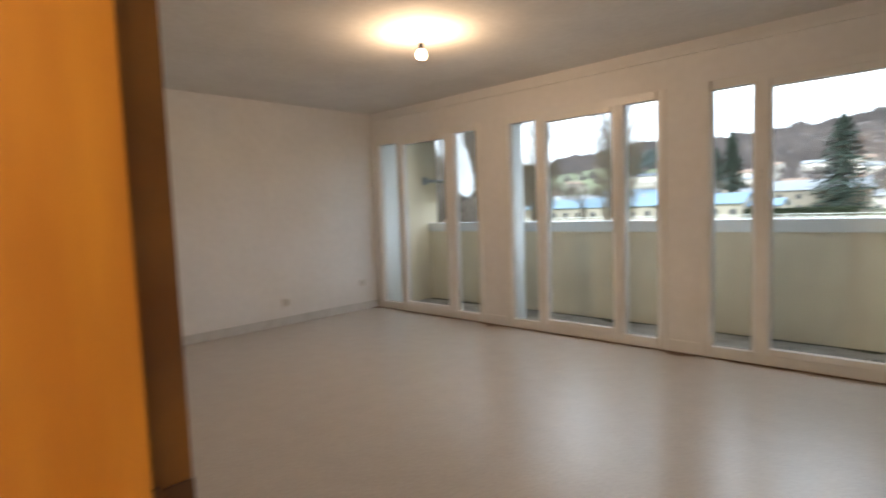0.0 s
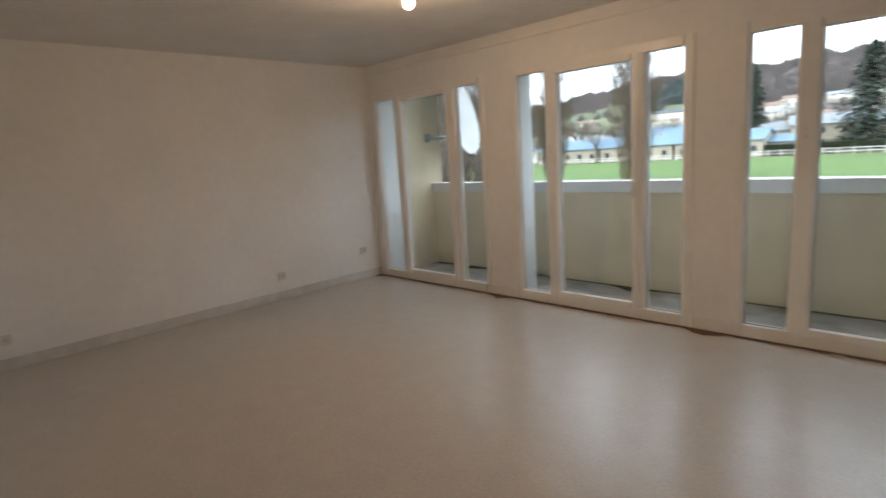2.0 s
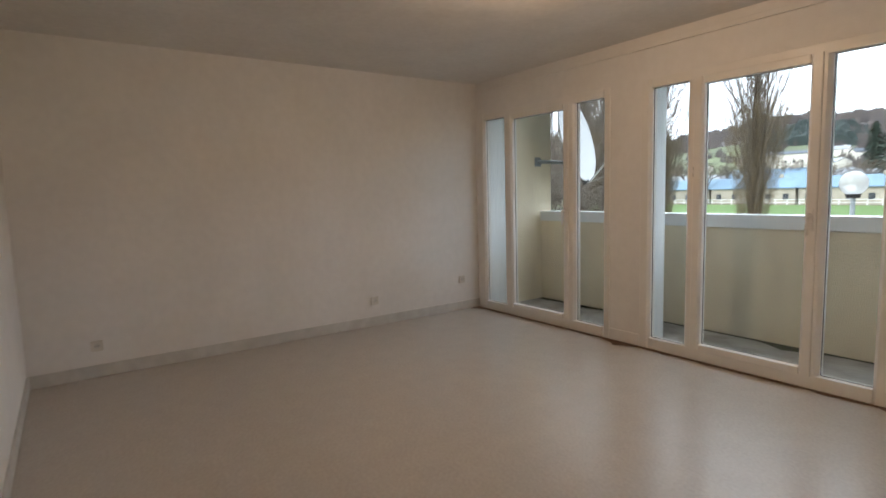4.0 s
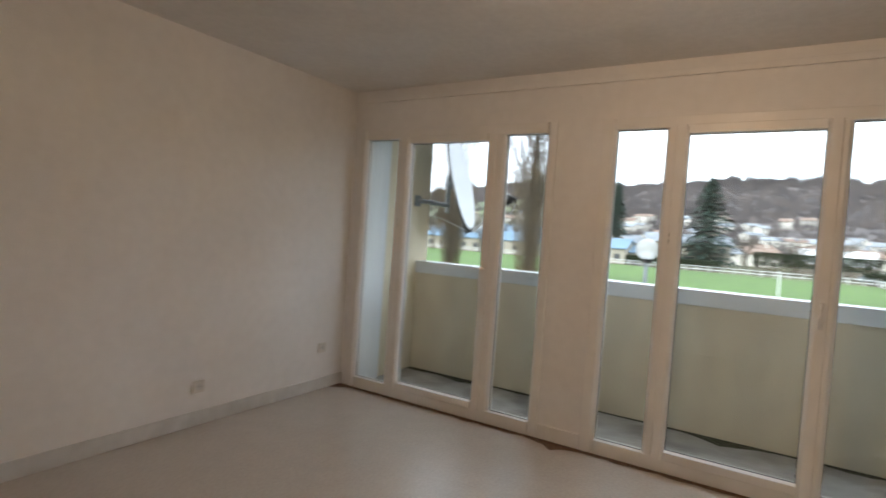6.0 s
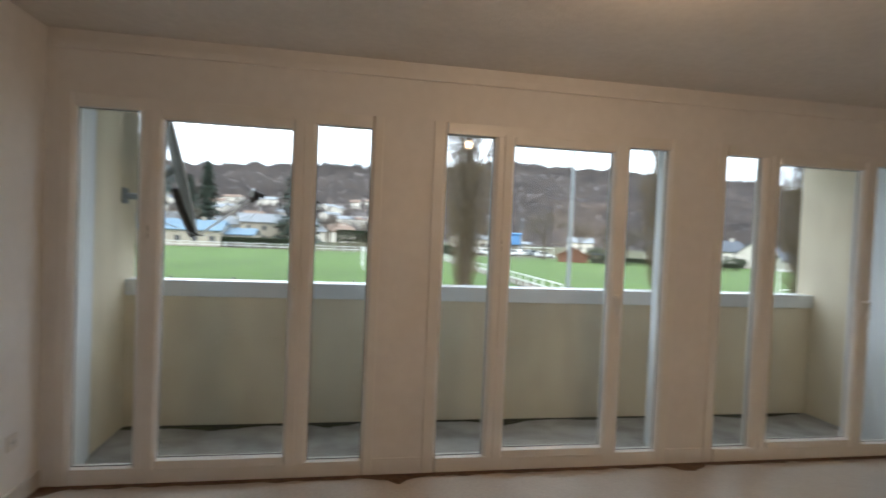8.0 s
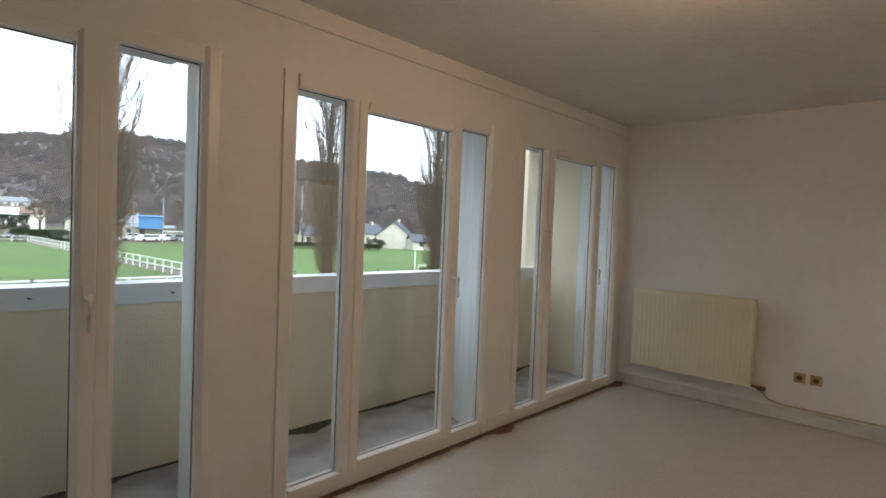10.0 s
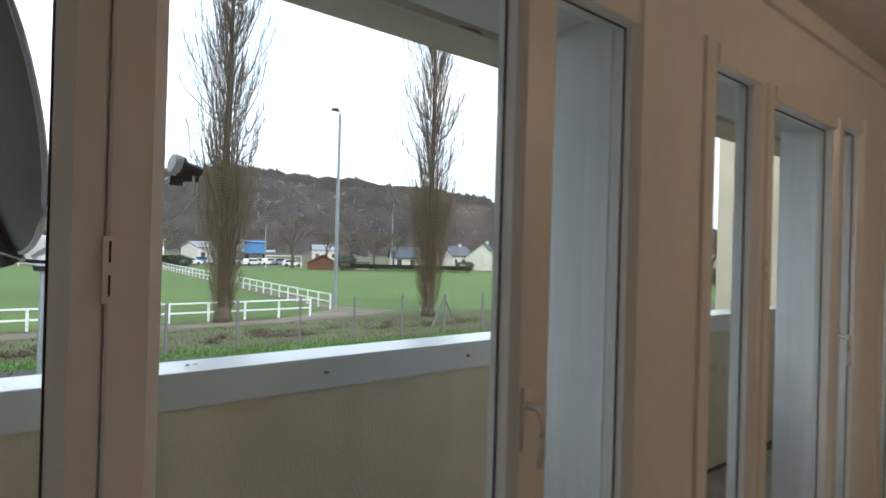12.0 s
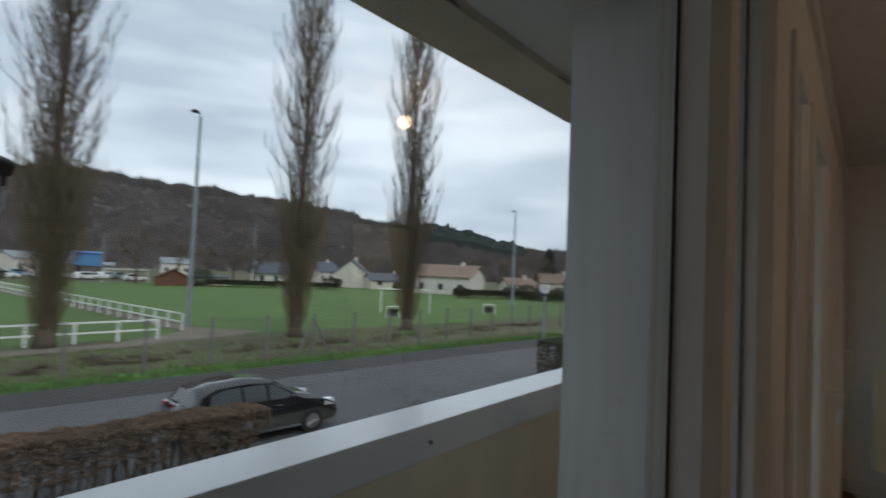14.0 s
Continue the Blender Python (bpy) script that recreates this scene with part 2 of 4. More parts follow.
# mesh helpers
def box(bm, x0, x1, y0, y1, z0, z1, bev=0.0):
    vs = [bm.verts.new((x, y, z)) for x in (x0, x1) for y in (y0, y1) for z in (z0, z1)]
    fs = [bm.faces.new([vs[i] for i in f]) for f in ((0, 1, 3, 2), (4, 6, 7, 5), (0, 4, 5, 1), (2, 3, 7, 6), (0, 2, 6, 4), (1, 5, 7, 3))]
    if bev:
        es = {e for f in fs for e in f.edges}
        bmesh.ops.bevel(bm, geom=list(es), offset=bev, segments=2, affect="EDGES", profile=0.6)


def tube(bm, pts, r0, r1=None, n=8, caps=True):
    r1 = r0 if r1 is None else r1
    rings = []
    P = [Vector(p) for p in pts]
    for i, p in enumerate(P):
        d = (P[min(i + 1, len(P) - 1)] - P[max(i - 1, 0)]).normalized()
        a = d.orthogonal().normalized() if abs(d.z) < 0.99 else Vector((1, 0, 0))
        if abs(d.z) >= 0.99:
            a = (a - d * a.dot(d)).normalized()
        c = d.cross(a)
        r = r0 + (r1 - r0) * i / max(1, len(P) - 1)
        rings.append([bm.verts.new(p + (a * math.cos(6.28318 * k / n) + c * math.sin(6.28318 * k / n)) * r) for k in range(n)])
    for u, v in zip(rings, rings[1:]):
        for k in range(n):
            bm.faces.new((u[k], u[(k + 1) % n], v[(k + 1) % n], v[k]))
    if caps and n > 2:
        bm.faces.new(rings[0][::-1])
        bm.faces.new(rings[-1])


def prism(bm, poly, axis, a, b):
    def P(u, v, w):
        return {"x": (w, u, v), "y": (u, w, v), "z": (u, v, w)}[axis]
    A = [bm.verts.new(P(u, v, a)) for u, v in poly]
    B = [bm.verts.new(P(u, v, b)) for u, v in poly]
    bm.faces.new(A), bm.faces.new(B[::-1])
    n = len(poly)
    for i in range(n):
        bm.faces.new((A[i], B[i], B[(i + 1) % n], A[(i + 1) % n]))


def part(name, bm, material, parent=None, label="", smooth=False, kind="", fix=True):
    if fix:
        bmesh.ops.recalc_face_normals(bm, faces=bm.faces)
    me = bpy.data.meshes.new(name)
    bm.to_mesh(me)
    bm.free()
    me.materials.append(M[material])
    if smooth:
        for p in me.polygons:
            p.use_smooth = True
    ob = new(name, me)
    if parent:
        ob.parent = parent
    return tagged(ob, label, kind=kind)


def boxpart(name, dims, material, parent=None, label="", bev=0.0, kind=""):
    bm = bmesh.new()
    box(bm, *dims, bev)
    return part(name, bm, material, parent, label, kind=kind)


def thing(name, label, category, at=(0, 0, 0), rz=0, group="", kind=""):
    e = new(name)
    e.matrix_world = pose(*at, 0, 0, rz)
    return tagged(e, label, category, group, kind)


# room and balcony
W, BACK, H, G = 5.85, -4.155, 2.5, -3.0
UNITS = [
    (0.075, 1.815, (0.152, 0.468), (0.597, 1.29), (1.43, 1.745)),
    (2.12, 3.775, (2.206, 2.506), (2.633, 3.305), (3.418, 3.698)),
    (4.05, 5.725, (4.13, 4.405), (4.535, 5.205), (5.335, 5.647)),
]
FT = 2.16


def setting(name, boxes, material, label, category, bev=0.0):
    bm = bmesh.new()
    for b in boxes:
        box(bm, *b, bev)
    return tagged(part(name, bm, material), label, category, kind="structure")


def build_room():
    setting("floor", [(-0.02, W + 0.02, BACK - 0.1, 0.0, -0.12, 0)], "floor", "beige mottled vinyl floor with a satin sheen", "floor")
    setting("floor_hall", [(3.9, W + 0.02, -6.3, BACK - 0.1, -0.12, 0)], "floor", "beige vinyl floor of the hallway", "floor")
    setting("ceiling", [(-0.1, W + 0.1, -6.3, 0.41, H, H + 0.15)], "ceiling", "white painted textured ceiling", "ceiling")
    setting("wall_left", [(-0.2, 0, BACK - 0.1, 0.41, -0.12, H)], "wall", "plain off-white painted wall with a grey skirting", "wall")
    setting("wall_right", [(W, W + 0.2, -6.3, 0.41, -0.12, H)], "wall", "plain off-white painted wall behind the radiator", "wall")
    setting("wall_back", [(0, 4.53, BACK - 0.1, BACK, 0, H), (5.6, W, BACK - 0.1, BACK, 0, H), (4.53, 5.6, BACK - 0.1, BACK, 2.08, H)], "wall", "off-white painted wall with the doorway to the hall", "wall")
    setting("wall_hall", [(3.9, 4.0, -6.3, BACK - 0.1, 0, H), (4.0, W, -6.3, -6.2, 0, H)], "wall", "off-white hallway wall", "wall")
    piers = [(0, 0.075), (1.815, 2.12), (3.775, 4.05), (5.725, W)]
    setting("wall_front", [(a, b, 0, 0.09, 0, H) for a, b in piers] + [(a, b, 0, 0.09, FT, H) for a, b, *_ in UNITS], "wall", "off-white painted window wall with narrow piers", "wall")
    pr = [(-0.2, 0.13), (1.765, 2.17), (3.725, 4.1), (5.675, W + 0.2)]
    po = [(-0.2, 0.07), (1.84, 2.06), (3.88, 4.0), (5.74, W + 0.2)]
    bm = bmesh.new()
    for (a, c), (d, e) in zip(pr, po):
        prism(bm, [(a, 0.09), (c, 0.09), (e, 0.43), (d, 0.43)], "z", -0.04, 2.47)
    tagged(part("wall_pier", bm, "reveal"), "pale blue-white painted splayed outer window reveals", "wall", kind="structure")
    setting("trim_window_head", [(pr[i][1], pr[i + 1][0], 0.09, 0.43, 2.165, 2.47) for i in range(3)], "soffit", "pale painted head over the windows", "wall")
    setting("baseboard_left", [(0, 0.013, BACK, 0, 0, 0.095)], "skirting", "grey-white painted skirting board along the wall", "baseboard", 0.003)
    setting("baseboard_back", [(0.013, 4.52, BACK, BACK + 0.013, 0, 0.095)], "skirting", "grey-white painted skirting board", "baseboard", 0.003)
    setting("baseboard_right", [(W - 0.013, W, BACK, 0, 0, 0.095)], "skirting", "grey-white painted skirting board below the radiator", "baseboard", 0.003)
    setting("baseboard_pier", [(a + 0.004, b - 0.004, -0.012, 0, 0, 0.10) for a, b in piers[1:3]], "wall", "painted skirting on the window piers", "baseboard", 0.003)
    rnd = random.Random(4)
    bm = bmesh.new()
    prev = None
    for k in range(241):
        x = 0.014 + (W - 0.028) * k / 240
        e = 0.045 + 0.022 * noise.noise(Vector((x * 9, 0, 0))) + 0.006 * rnd.random()
        for c in (1.97, 3.91, 0.03, 5.7):
            e += 0.10 * max(0, 1 - abs(x - c) / 0.17) ** 1.5 * (0.7 + 0.3 * rnd.random())
        cur = [bm.verts.new((x, -0.0125, 0.0025)), bm.verts.new((x, -0.0125 - e, 0.0025))]
        if prev:
            bm.faces.new((prev[0], prev[1], cur[1], cur[0]))
        prev = cur
    tagged(part("trim_threshold", bm, "stainwood", fix=False), "dark brown stain along the foot of the windows", "trim", kind="structure")
    setting("trim_ceiling_duct", [(0.02, W - 0.02, -0.022, 0, 2.395, 2.435)], "wall", "painted ledge running under the ceiling above the windows", "trim", 0.004)
    # balcony
    setting("balcony_floor", [(-0.6, 6.4, 0.09, 1.16, -0.2, -0.02)], "concrete", "stained grey concrete balcony floor", "floor")
    setting("balcony_parapet", [(-0.6, 6.4, 0.96, 1.11, -0.02, 0.943)], "render", "pale yellow rendered balcony parapet", "wall")
    setting("balcony_coping", [(-0.6, 6.4, 0.942, 1.125, 0.943, 1.06)], "coping", "white-blue painted coping on the balcony parapet", "trim", 0.006)
    bm = bmesh.new()
    rm = random.Random(8)
    for cx, cy, n, s in ((0.873, 1.03, 4, 0.011), (0.78, 1.05, 2, 0.005), (2.55, 1.02, 1, 0.006)):
        for k in range(n):
            a, c = cx + rm.uniform(-1, 1) * s * 1.5, cy + rm.uniform(-1, 1) * s
            bm.faces.new([bm.verts.new((a + rm.uniform(0.5, 1) * s * math.cos(q), c + rm.uniform(0.3, 0.9) * s * math.sin(q), 1.0625)) for q in [j * 0.898 for j in range(7)]])
    for cx, cz, n, s in ((1.307, 1.0, 3, 0.007), (1.98, 1.0, 3, 0.008), (3.1, 0.985, 1, 0.006)):
        for k in range(n):
            a, c = cx + rm.uniform(-1, 1) * s, cz + rm.uniform(-1, 1) * s
            bm.faces.new([bm.verts.new((a + rm.uniform(0.5, 1) * s * math.cos(q), 0.9395, c + rm.uniform(0.5, 1) * s * math.sin(q))) for q in [j * 0.898 for j in range(7)]])
    for cx in (0.5, 1.9, 2.7, 3.0):
        bm.faces.new([bm.verts.new(p) for p in ((cx - 0.08, 0.877, 2.385), (cx + 0.07, 0.877, 2.385), (cx + 0.03, 0.877, 2.398), (cx - 0.05, 0.877, 2.392))])
    tagged(part("trim_coping_marks", bm, "hole", fix=False), "small dark chips and pits in the coping paint", "damage", kind="structure")
    bm = bmesh.new()
    for y_in, sgn in ((0.958, -1), (0.092, 1)):
        prev = None
        for k in range(401):
            x = 0.07 + (5.72 - 0.07) * k / 400
            e = 0.035 + 0.08 * max(0, noise.noise(Vector((x * 2.3, y_in * 7, 3)))) + 0.02 * abs(noise.noise(Vector((x * 14, 1, y_in))))
            if sgn < 0:
                for c, w in ((0.75, 0.35), (1.55, 0.2), (2.9, 0.3), (5.2, 0.4)):
                    e += 0.10 * max(0, 1 - abs(x - c) / w) * (0.8 + 0.5 * noise.noise(Vector((x * 11, 0, 9))))
            else:
                e *= 0.5
            cur = [bm.verts.new((x, y_in, -0.0175)), bm.verts.new((x, y_in + sgn * e, -0.0175))]
            if prev:
                bm.faces.new((prev[0], prev[1], cur[1], cur[0]))
            prev = cur
    tagged(part("trim_balcony_moss", bm, "moss", fix=False), "wet dark moss and dirt along the balcony floor edge", "moss", kind="structure")
    setting("balcony_wall_left", [(-0.25, 0.06, 0.43, 1.13, -0.02, 2.46)], "render", "pale yellow rendered end wall of the balcony", "wall")
    setting("balcony_wall_right", [(5.80, 6.1, 0.43, 1.13, -0.02, 2.46)], "render", "pale yellow rendered end wall of the balcony", "wall")
    setting("balcony_soffit", [(-0.6, 6.4, 0.41, 0.88, 2.42, 2.6)], "soffit", "pale grey painted balcony soffit", "ceiling")
    setting("balcony_beam", [(-0.6, 6.4, 0.88, 1.13, 2.38, 2.75)], "beam", "weathered grey-beige concrete edge beam above the balcony", "beam")
    setting("wall_wing", [(7.1, 14, -2.0, 2.3, G, 6.0)], "render", "pale yellow rendered wing of the building beyond the balcony", "wall")
    setting("facade_below", [(-8, 7.1, 0.0, 0.9, G, -0.2)], "render", "pale yellow rendered facade below the balcony", "wall")


build_room()


def bar(bm, a, b, y0, y1, z0, z1, ca=0.0, cb=0.0):
    prism(bm, [(a + ca, y0), (b - cb, y0), (b, y0 + cb), (b, y1), (a, y1), (a, y0 + ca)], "z", z0, z1)


def window(i, u):
    x0, x1, n1, wd, n2 = u
    w = thing("window_%d" % (i + 1), "white plastic balcony window of three tall panes, closed", "window", group="balcony windows", kind="structure")
    bm = bmesh.new()
    y0, y1, c = -0.012, 0.07, 0.022
    bar(bm, x0, n1[0], y0, y1, 0, FT, 0.003, c)
    bar(bm, n2[1], x1, y0, y1, 0, FT, c, 0.003)
    ml = (n1[1], wd[0] - 0.07)
    mr = (wd[1] + 0.07, n2[0])
    bar(bm, *ml, y0, y1, 0.09, 2.09, c, 0.003)
    bar(bm, *mr, y0, y1, 0.09, 2.09, 0.003, c)
    box(bm, n1[0], n2[1], y0 + 0.001, y1, 0, 0.09, 0.004)
    box(bm, n1[0], n2[1], y0 + 0.001, y1, 2.09, FT, 0.004)
    part("window_frame", bm, "upvc", w)
    bm = bmesh.new()
    sy0, sy1 = -0.020, 0.058
    a, b = wd[0] - 0.0692, wd[1] + 0.0692
    z0, z1 = 0.078, 2.105
    bar(bm, a, wd[0], sy0, sy1, z0, z1, 0.004, 0.018)
    bar(bm, wd[1], b, sy0, sy1, z0, z1, 0.018, 0.004)
    box(bm, wd[0], wd[1], sy0 + 0.001, sy1, z0, 0.13, 0.005)
    box(bm, wd[0], wd[1], sy0 + 0.001, sy1, 2.05, z1, 0.005)
    sash = part("sash", bm, "upvc", w, "white plastic opening sash")
    for nm, (p, q), zz in (("pane", n1, (0.09, 2.09)), ("pane", wd, (0.13, 2.05)), ("pane", n2, (0.09, 2.09))):
        pn = boxpart(nm, (p - 0.004, q + 0.004, 0.036, 0.042, zz[0] - 0.004, zz[1] + 0.004), "glass", w, "clear window pane")
        pn.visible_shadow = False
        bm = bmesh.new()
        g = 0.0035
        for bx in ((p, p + g, zz[0], zz[1]), (q - g, q, zz[0], zz[1]), (p + g, q - g, zz[0], zz[0] + g), (p + g, q - g, zz[1] - g, zz[1])):
            box(bm, bx[0], bx[1], 0.031, 0.0345, bx[2], bx[3])
        part("gasket", bm, "gasket", w, "black rubber gasket")
    hx = a + 0.004
    bm = bmesh.new()
    box(bm, hx - 0.008, hx + 0.008, sy0 - 0.0015, sy0 + 0.004, 1.375, 1.465, 0.001)
    latch = part("latch", bm, "upvc", w, "white latch plate")
    for zz in (1.385, 1.43):
        boxpart("slot", (hx - 0.0013, hx + 0.0013, sy0 - 0.0024, sy0 - 0.0016, zz, zz + 0.028), "dark", latch)
    gx = b - 0.03
    handle = boxpart("handle", (gx - 0.014, gx + 0.014, sy0 - 0.008, sy0 - 0.001, 1.02, 1.16), "upvc", w, "white lever handle with a backplate", 0.003)
    bm = bmesh.new()
    tube(bm, [(gx, sy0 - 0.0085, 1.12), (gx, sy0 - 0.042, 1.12)], 0.009)
    tube(bm, [(gx, sy0 - 0.040, 1.13), (gx, sy0 - 0.050, 1.11), (gx, sy0 - 0.052, 1.05), (gx, sy0 - 0.047, 0.995)], 0.011, 0.008)
    part("lever", bm, "upvc", handle, smooth=True)


for i, u in enumerate(UNITS):
    window(i, u)


def socket(x, y, z, face, old=False):
    t = thing("wall_socket", "ochre aged double wall socket" if old else "small off-white wall socket", "socket", (x, y, z), 0, "wall sockets")
    s = 1 if face == "x+" else -1
    bm = bmesh.new()
    lo, hi = sorted((0.0, 0.011 * s))
    box(bm, lo, hi, -0.04, 0.04, -0.04, 0.04, 0.004)
    part("plate", bm, "oldsocket" if old else "socket", t)
    bm = bmesh.new()
    tube(bm, [(0.011 * s, 0, 0), (0.014 * s, 0, 0)], 0.021, n=18)
    part("recess", bm, "skirting" if not old else "bronze", t)
    bm = bmesh.new()
    for d in (-0.0095, 0.0095):
        tube(bm, [(0.0142 * s, d, 0), (0.0150 * s, d, 0)], 0.003, n=8)
    part("hole", bm, "dark", t)


for y, z in ((-0.25, 0.345), (-1.356, 0.254), (-3.72, 0.241)):
    socket(0, y, z, "x+")
socket(W, -1.52, 0.36, "x-", True)
socket(W, -1.63, 0.36, "x-", True)


def radiator():
    t = thing("radiator", "cream enamelled double panel radiator on the wall beside the window", "radiator", (0.1, 0, 0))
    y0, y1, z0, z1 = -1.21, -0.20, 0.23, 0.96
    for nm, xa, xb in (("front_panel", 5.590, 5.631), ("rear_panel", 5.642, 5.683)):
        bm = bmesh.new()
        box(bm, xa, xb, y0, y1, z0 + 0.01, z1 - 0.01, 0.006)
        panel = part(nm, bm, "radiator", t)
        if nm == "front_panel":
            rib = None
            for k in range(24):
                if rib is None:
                    rib = boxpart("rib", (xa - 0.0025, xa - 0.0002, y0 + 0.04, y0 + 0.062, z0 + 0.04, z1 - 0.04), "radiator", panel)
                else:
                    c = new("rib", rib.data)
                    c.parent = panel
                    c.location = (0, 0.04 * k, 0)
    bm = bmesh.new()
    for k in range(32):
        yy = y0 + 0.03 + k * 0.0305
        box(bm, 5.6315, 5.6415, yy, yy + 0.002, z0 + 0.03, z1 - 0.03)
    part("convector", bm, "skirting", t)
    bm = bmesh.new()
    for k in range(2):
        xx = 5.588 + k * 0.080
        box(bm, xx, xx + 0.012, y0, y1, z1 - 0.01, z1 - 0.001)
    for k in range(20):
        yy = y0 + 0.02 + k * 0.0505
        box(bm, 5.600, 5.668, yy, yy + 0.008, z1 - 0.009, z1 - 0.003)
    part("grille", bm, "radiator", t)
    for yy in (y0 + 0.15, y1 - 0.15):
        boxpart("bracket", (5.683, W - 0.1, yy, yy + 0.03, z0 + 0.1, z1 - 0.1), "radiator", t)
    bm = bmesh.new()
    tube(bm, [(5.634, y0 + 0.03, z0 + 0.03), (5.634, y0 - 0.05, z0 + 0.005)], 0.012)
    tube(bm, [(5.634, y0 - 0.04, z0 + 0.01), (5.634, y0 - 0.10, z0 + 0.01)], 0.02, 0.018, 12)
    part("valve", bm, "bronze", t)
    bm = bmesh.new()
    tube(bm, [(5.634, y0 - 0.05, z0), (5.69, y0 - 0.08, z0 - 0.04), (5.733, y0 - 0.10, 0.14), (5.733, y0 - 0.2, 0.12), (5.733, BACK + 0.3, 0.12)], 0.008)
    part("pipe", bm, "copper", t)


radiator()


def ceiling_lamp(at):
    t = thing("ceiling_lamp", "bare lit bulb in a lampholder hanging under the ceiling", "lamp", (*at, H), 0, "ceiling lamps")
    bm = bmesh.new()
    tube(bm, [(0, 0, 0), (0, 0, -0.012), (0, 0, -0.03)], 0.045, 0.03, 16)
    part("ceiling_rose", bm, "socket", t)
    bm = bmesh.new()
    tube(bm, [(0, 0, -0.03), (0, 0, -0.08)], 0.004)
    part("cord", bm, "black", t)
    bm = bmesh.new()
    tube(bm, [(0, 0, -0.075), (0, 0, -0.118)], 0.018, 0.02, 14)
    part("lampholder", bm, "dark", t)
    bm = bmesh.new()
    bmesh.ops.create_uvsphere(bm, u_segments=20, v_segments=12, radius=0.034)
    for v in bm.verts:
        v.co.z = v.co.z * 1.15 - 0.153
    b = part("bulb", bm, "bulb", t, "glowing warm bulb", smooth=True)
    b.visible_shadow = False


ceiling_lamp(LAMP)
ceiling_lamp(HALL_LAMP)


def room_door():
    t = thing("door_1", "orange painted door standing open into the hall", "door", kind="structure")
    bm = bmesh.new()
    box(bm, 4.563, 4.603, -5.04, -4.232, 0.008, 2.04, 0.003)
    part("leaf", bm, "orange", t)
    bm = bmesh.new()
    box(bm, 4.53, 4.56, BACK - 0.1, BACK - 0.002, 0, 2.08, 0.003)
    box(bm, 5.565, 5.6, BACK - 0.1, BACK - 0.002, 0, 2.08, 0.003)
    box(bm, 4.56, 5.565, BACK - 0.1, BACK - 0.002, 2.045, 2.08, 0.003)
    part("frame", bm, "darkorange", t, "brown varnished door frame")
    for z in (0.79, 0.68, 1.75):
        bm = bmesh.new()
        box(bm, 4.5605, 4.567, -4.205, -4.158, z - 0.032, z + 0.032, 0.002)
        tube(bm, [(4.570, -4.222, z - 0.04), (4.570, -4.222, z + 0.04)], 0.007)
        part("hinge", bm, "bronze", t, "worn brown door hinge")


room_door()


# ground
def road_y(x, y0):
    return y0 - 0.105 * x


def sheet(name, poly, z, material, label, category, kind="structure", n=12):
    bm = bmesh.new()
    a, b, c, d = [Vector((x, y, z)) for x, y in poly]
    g = [[bm.verts.new((a * (1 - u) + b * u) * (1 - v) + (d * (1 - u) + c * u) * v) for u in [i / n for i in range(n + 1)]] for v in [j / n for j in range(n + 1)]]
    for r0, r1 in zip(g, g[1:]):
        for k in range(n):
            bm.faces.new((r0[k], r0[k + 1], r1[k + 1], r1[k]))
    ob = part(name, bm, material, fix=False)
    return tagged(ob, label, category, kind=kind)


def ground():
    R = 3000
    sheet("ground", [(-R, -R), (R, -R), (R, R), (-R, R)], G - 0.006, "rough_grass", "rough winter grass with bare earth", "ground", n=96)
    X0, X1 = -120, 140
    def strip(name, a, b, z, m, label, cat):
        sheet(name, [(X0, road_y(X0, a)), (X1, road_y(X1, a)), (X1, road_y(X1, b)), (X0, road_y(X0, b))], z, m, label, cat)
    strip("road", 7.5, 19.6, G + 0.004, "asphalt", "worn grey asphalt road", "road")
    strip("pavement", 19.6, 22.0, G + 0.009, "asphalt_dark", "darker asphalt strip beside the verge", "pavement")
    strip("verge", 22.0, 23.6, G + 0.004, "verge", "green grass verge beside the road", "grass")
    sheet("field_left", [(-90, 31.9), (17.2, 31.9), (17.5, 108), (-90, 108)], G + 0.002, "grass", "mown green football field", "field")
    sheet("field_right", [(19.5, 31.0), (90, 24), (110, 108), (19.5, 108)], G + 0.002, "grass", "mown green football field", "field")
    for nm, poly in (("dirt_path", [(-60, 28.9), (12, 29.2), (12, 30.9), (-60, 30.9)]), ("dirt_path", [(12, 29.2), (19.4, 30.8), (17.6, 34.2), (12, 30.9)]), ("dirt_path", [(19.4, 30.8), (21.6, 32.0), (18.9, 36), (17.6, 34.2)]), ("dirt_path", [(17.62, 34.3), (18.9, 36), (18.7, 108), (17.85, 108)])):
        sheet(nm, poly, G + 0.008, "dirt", "trodden dirt path beside the rails", "path")


ground()


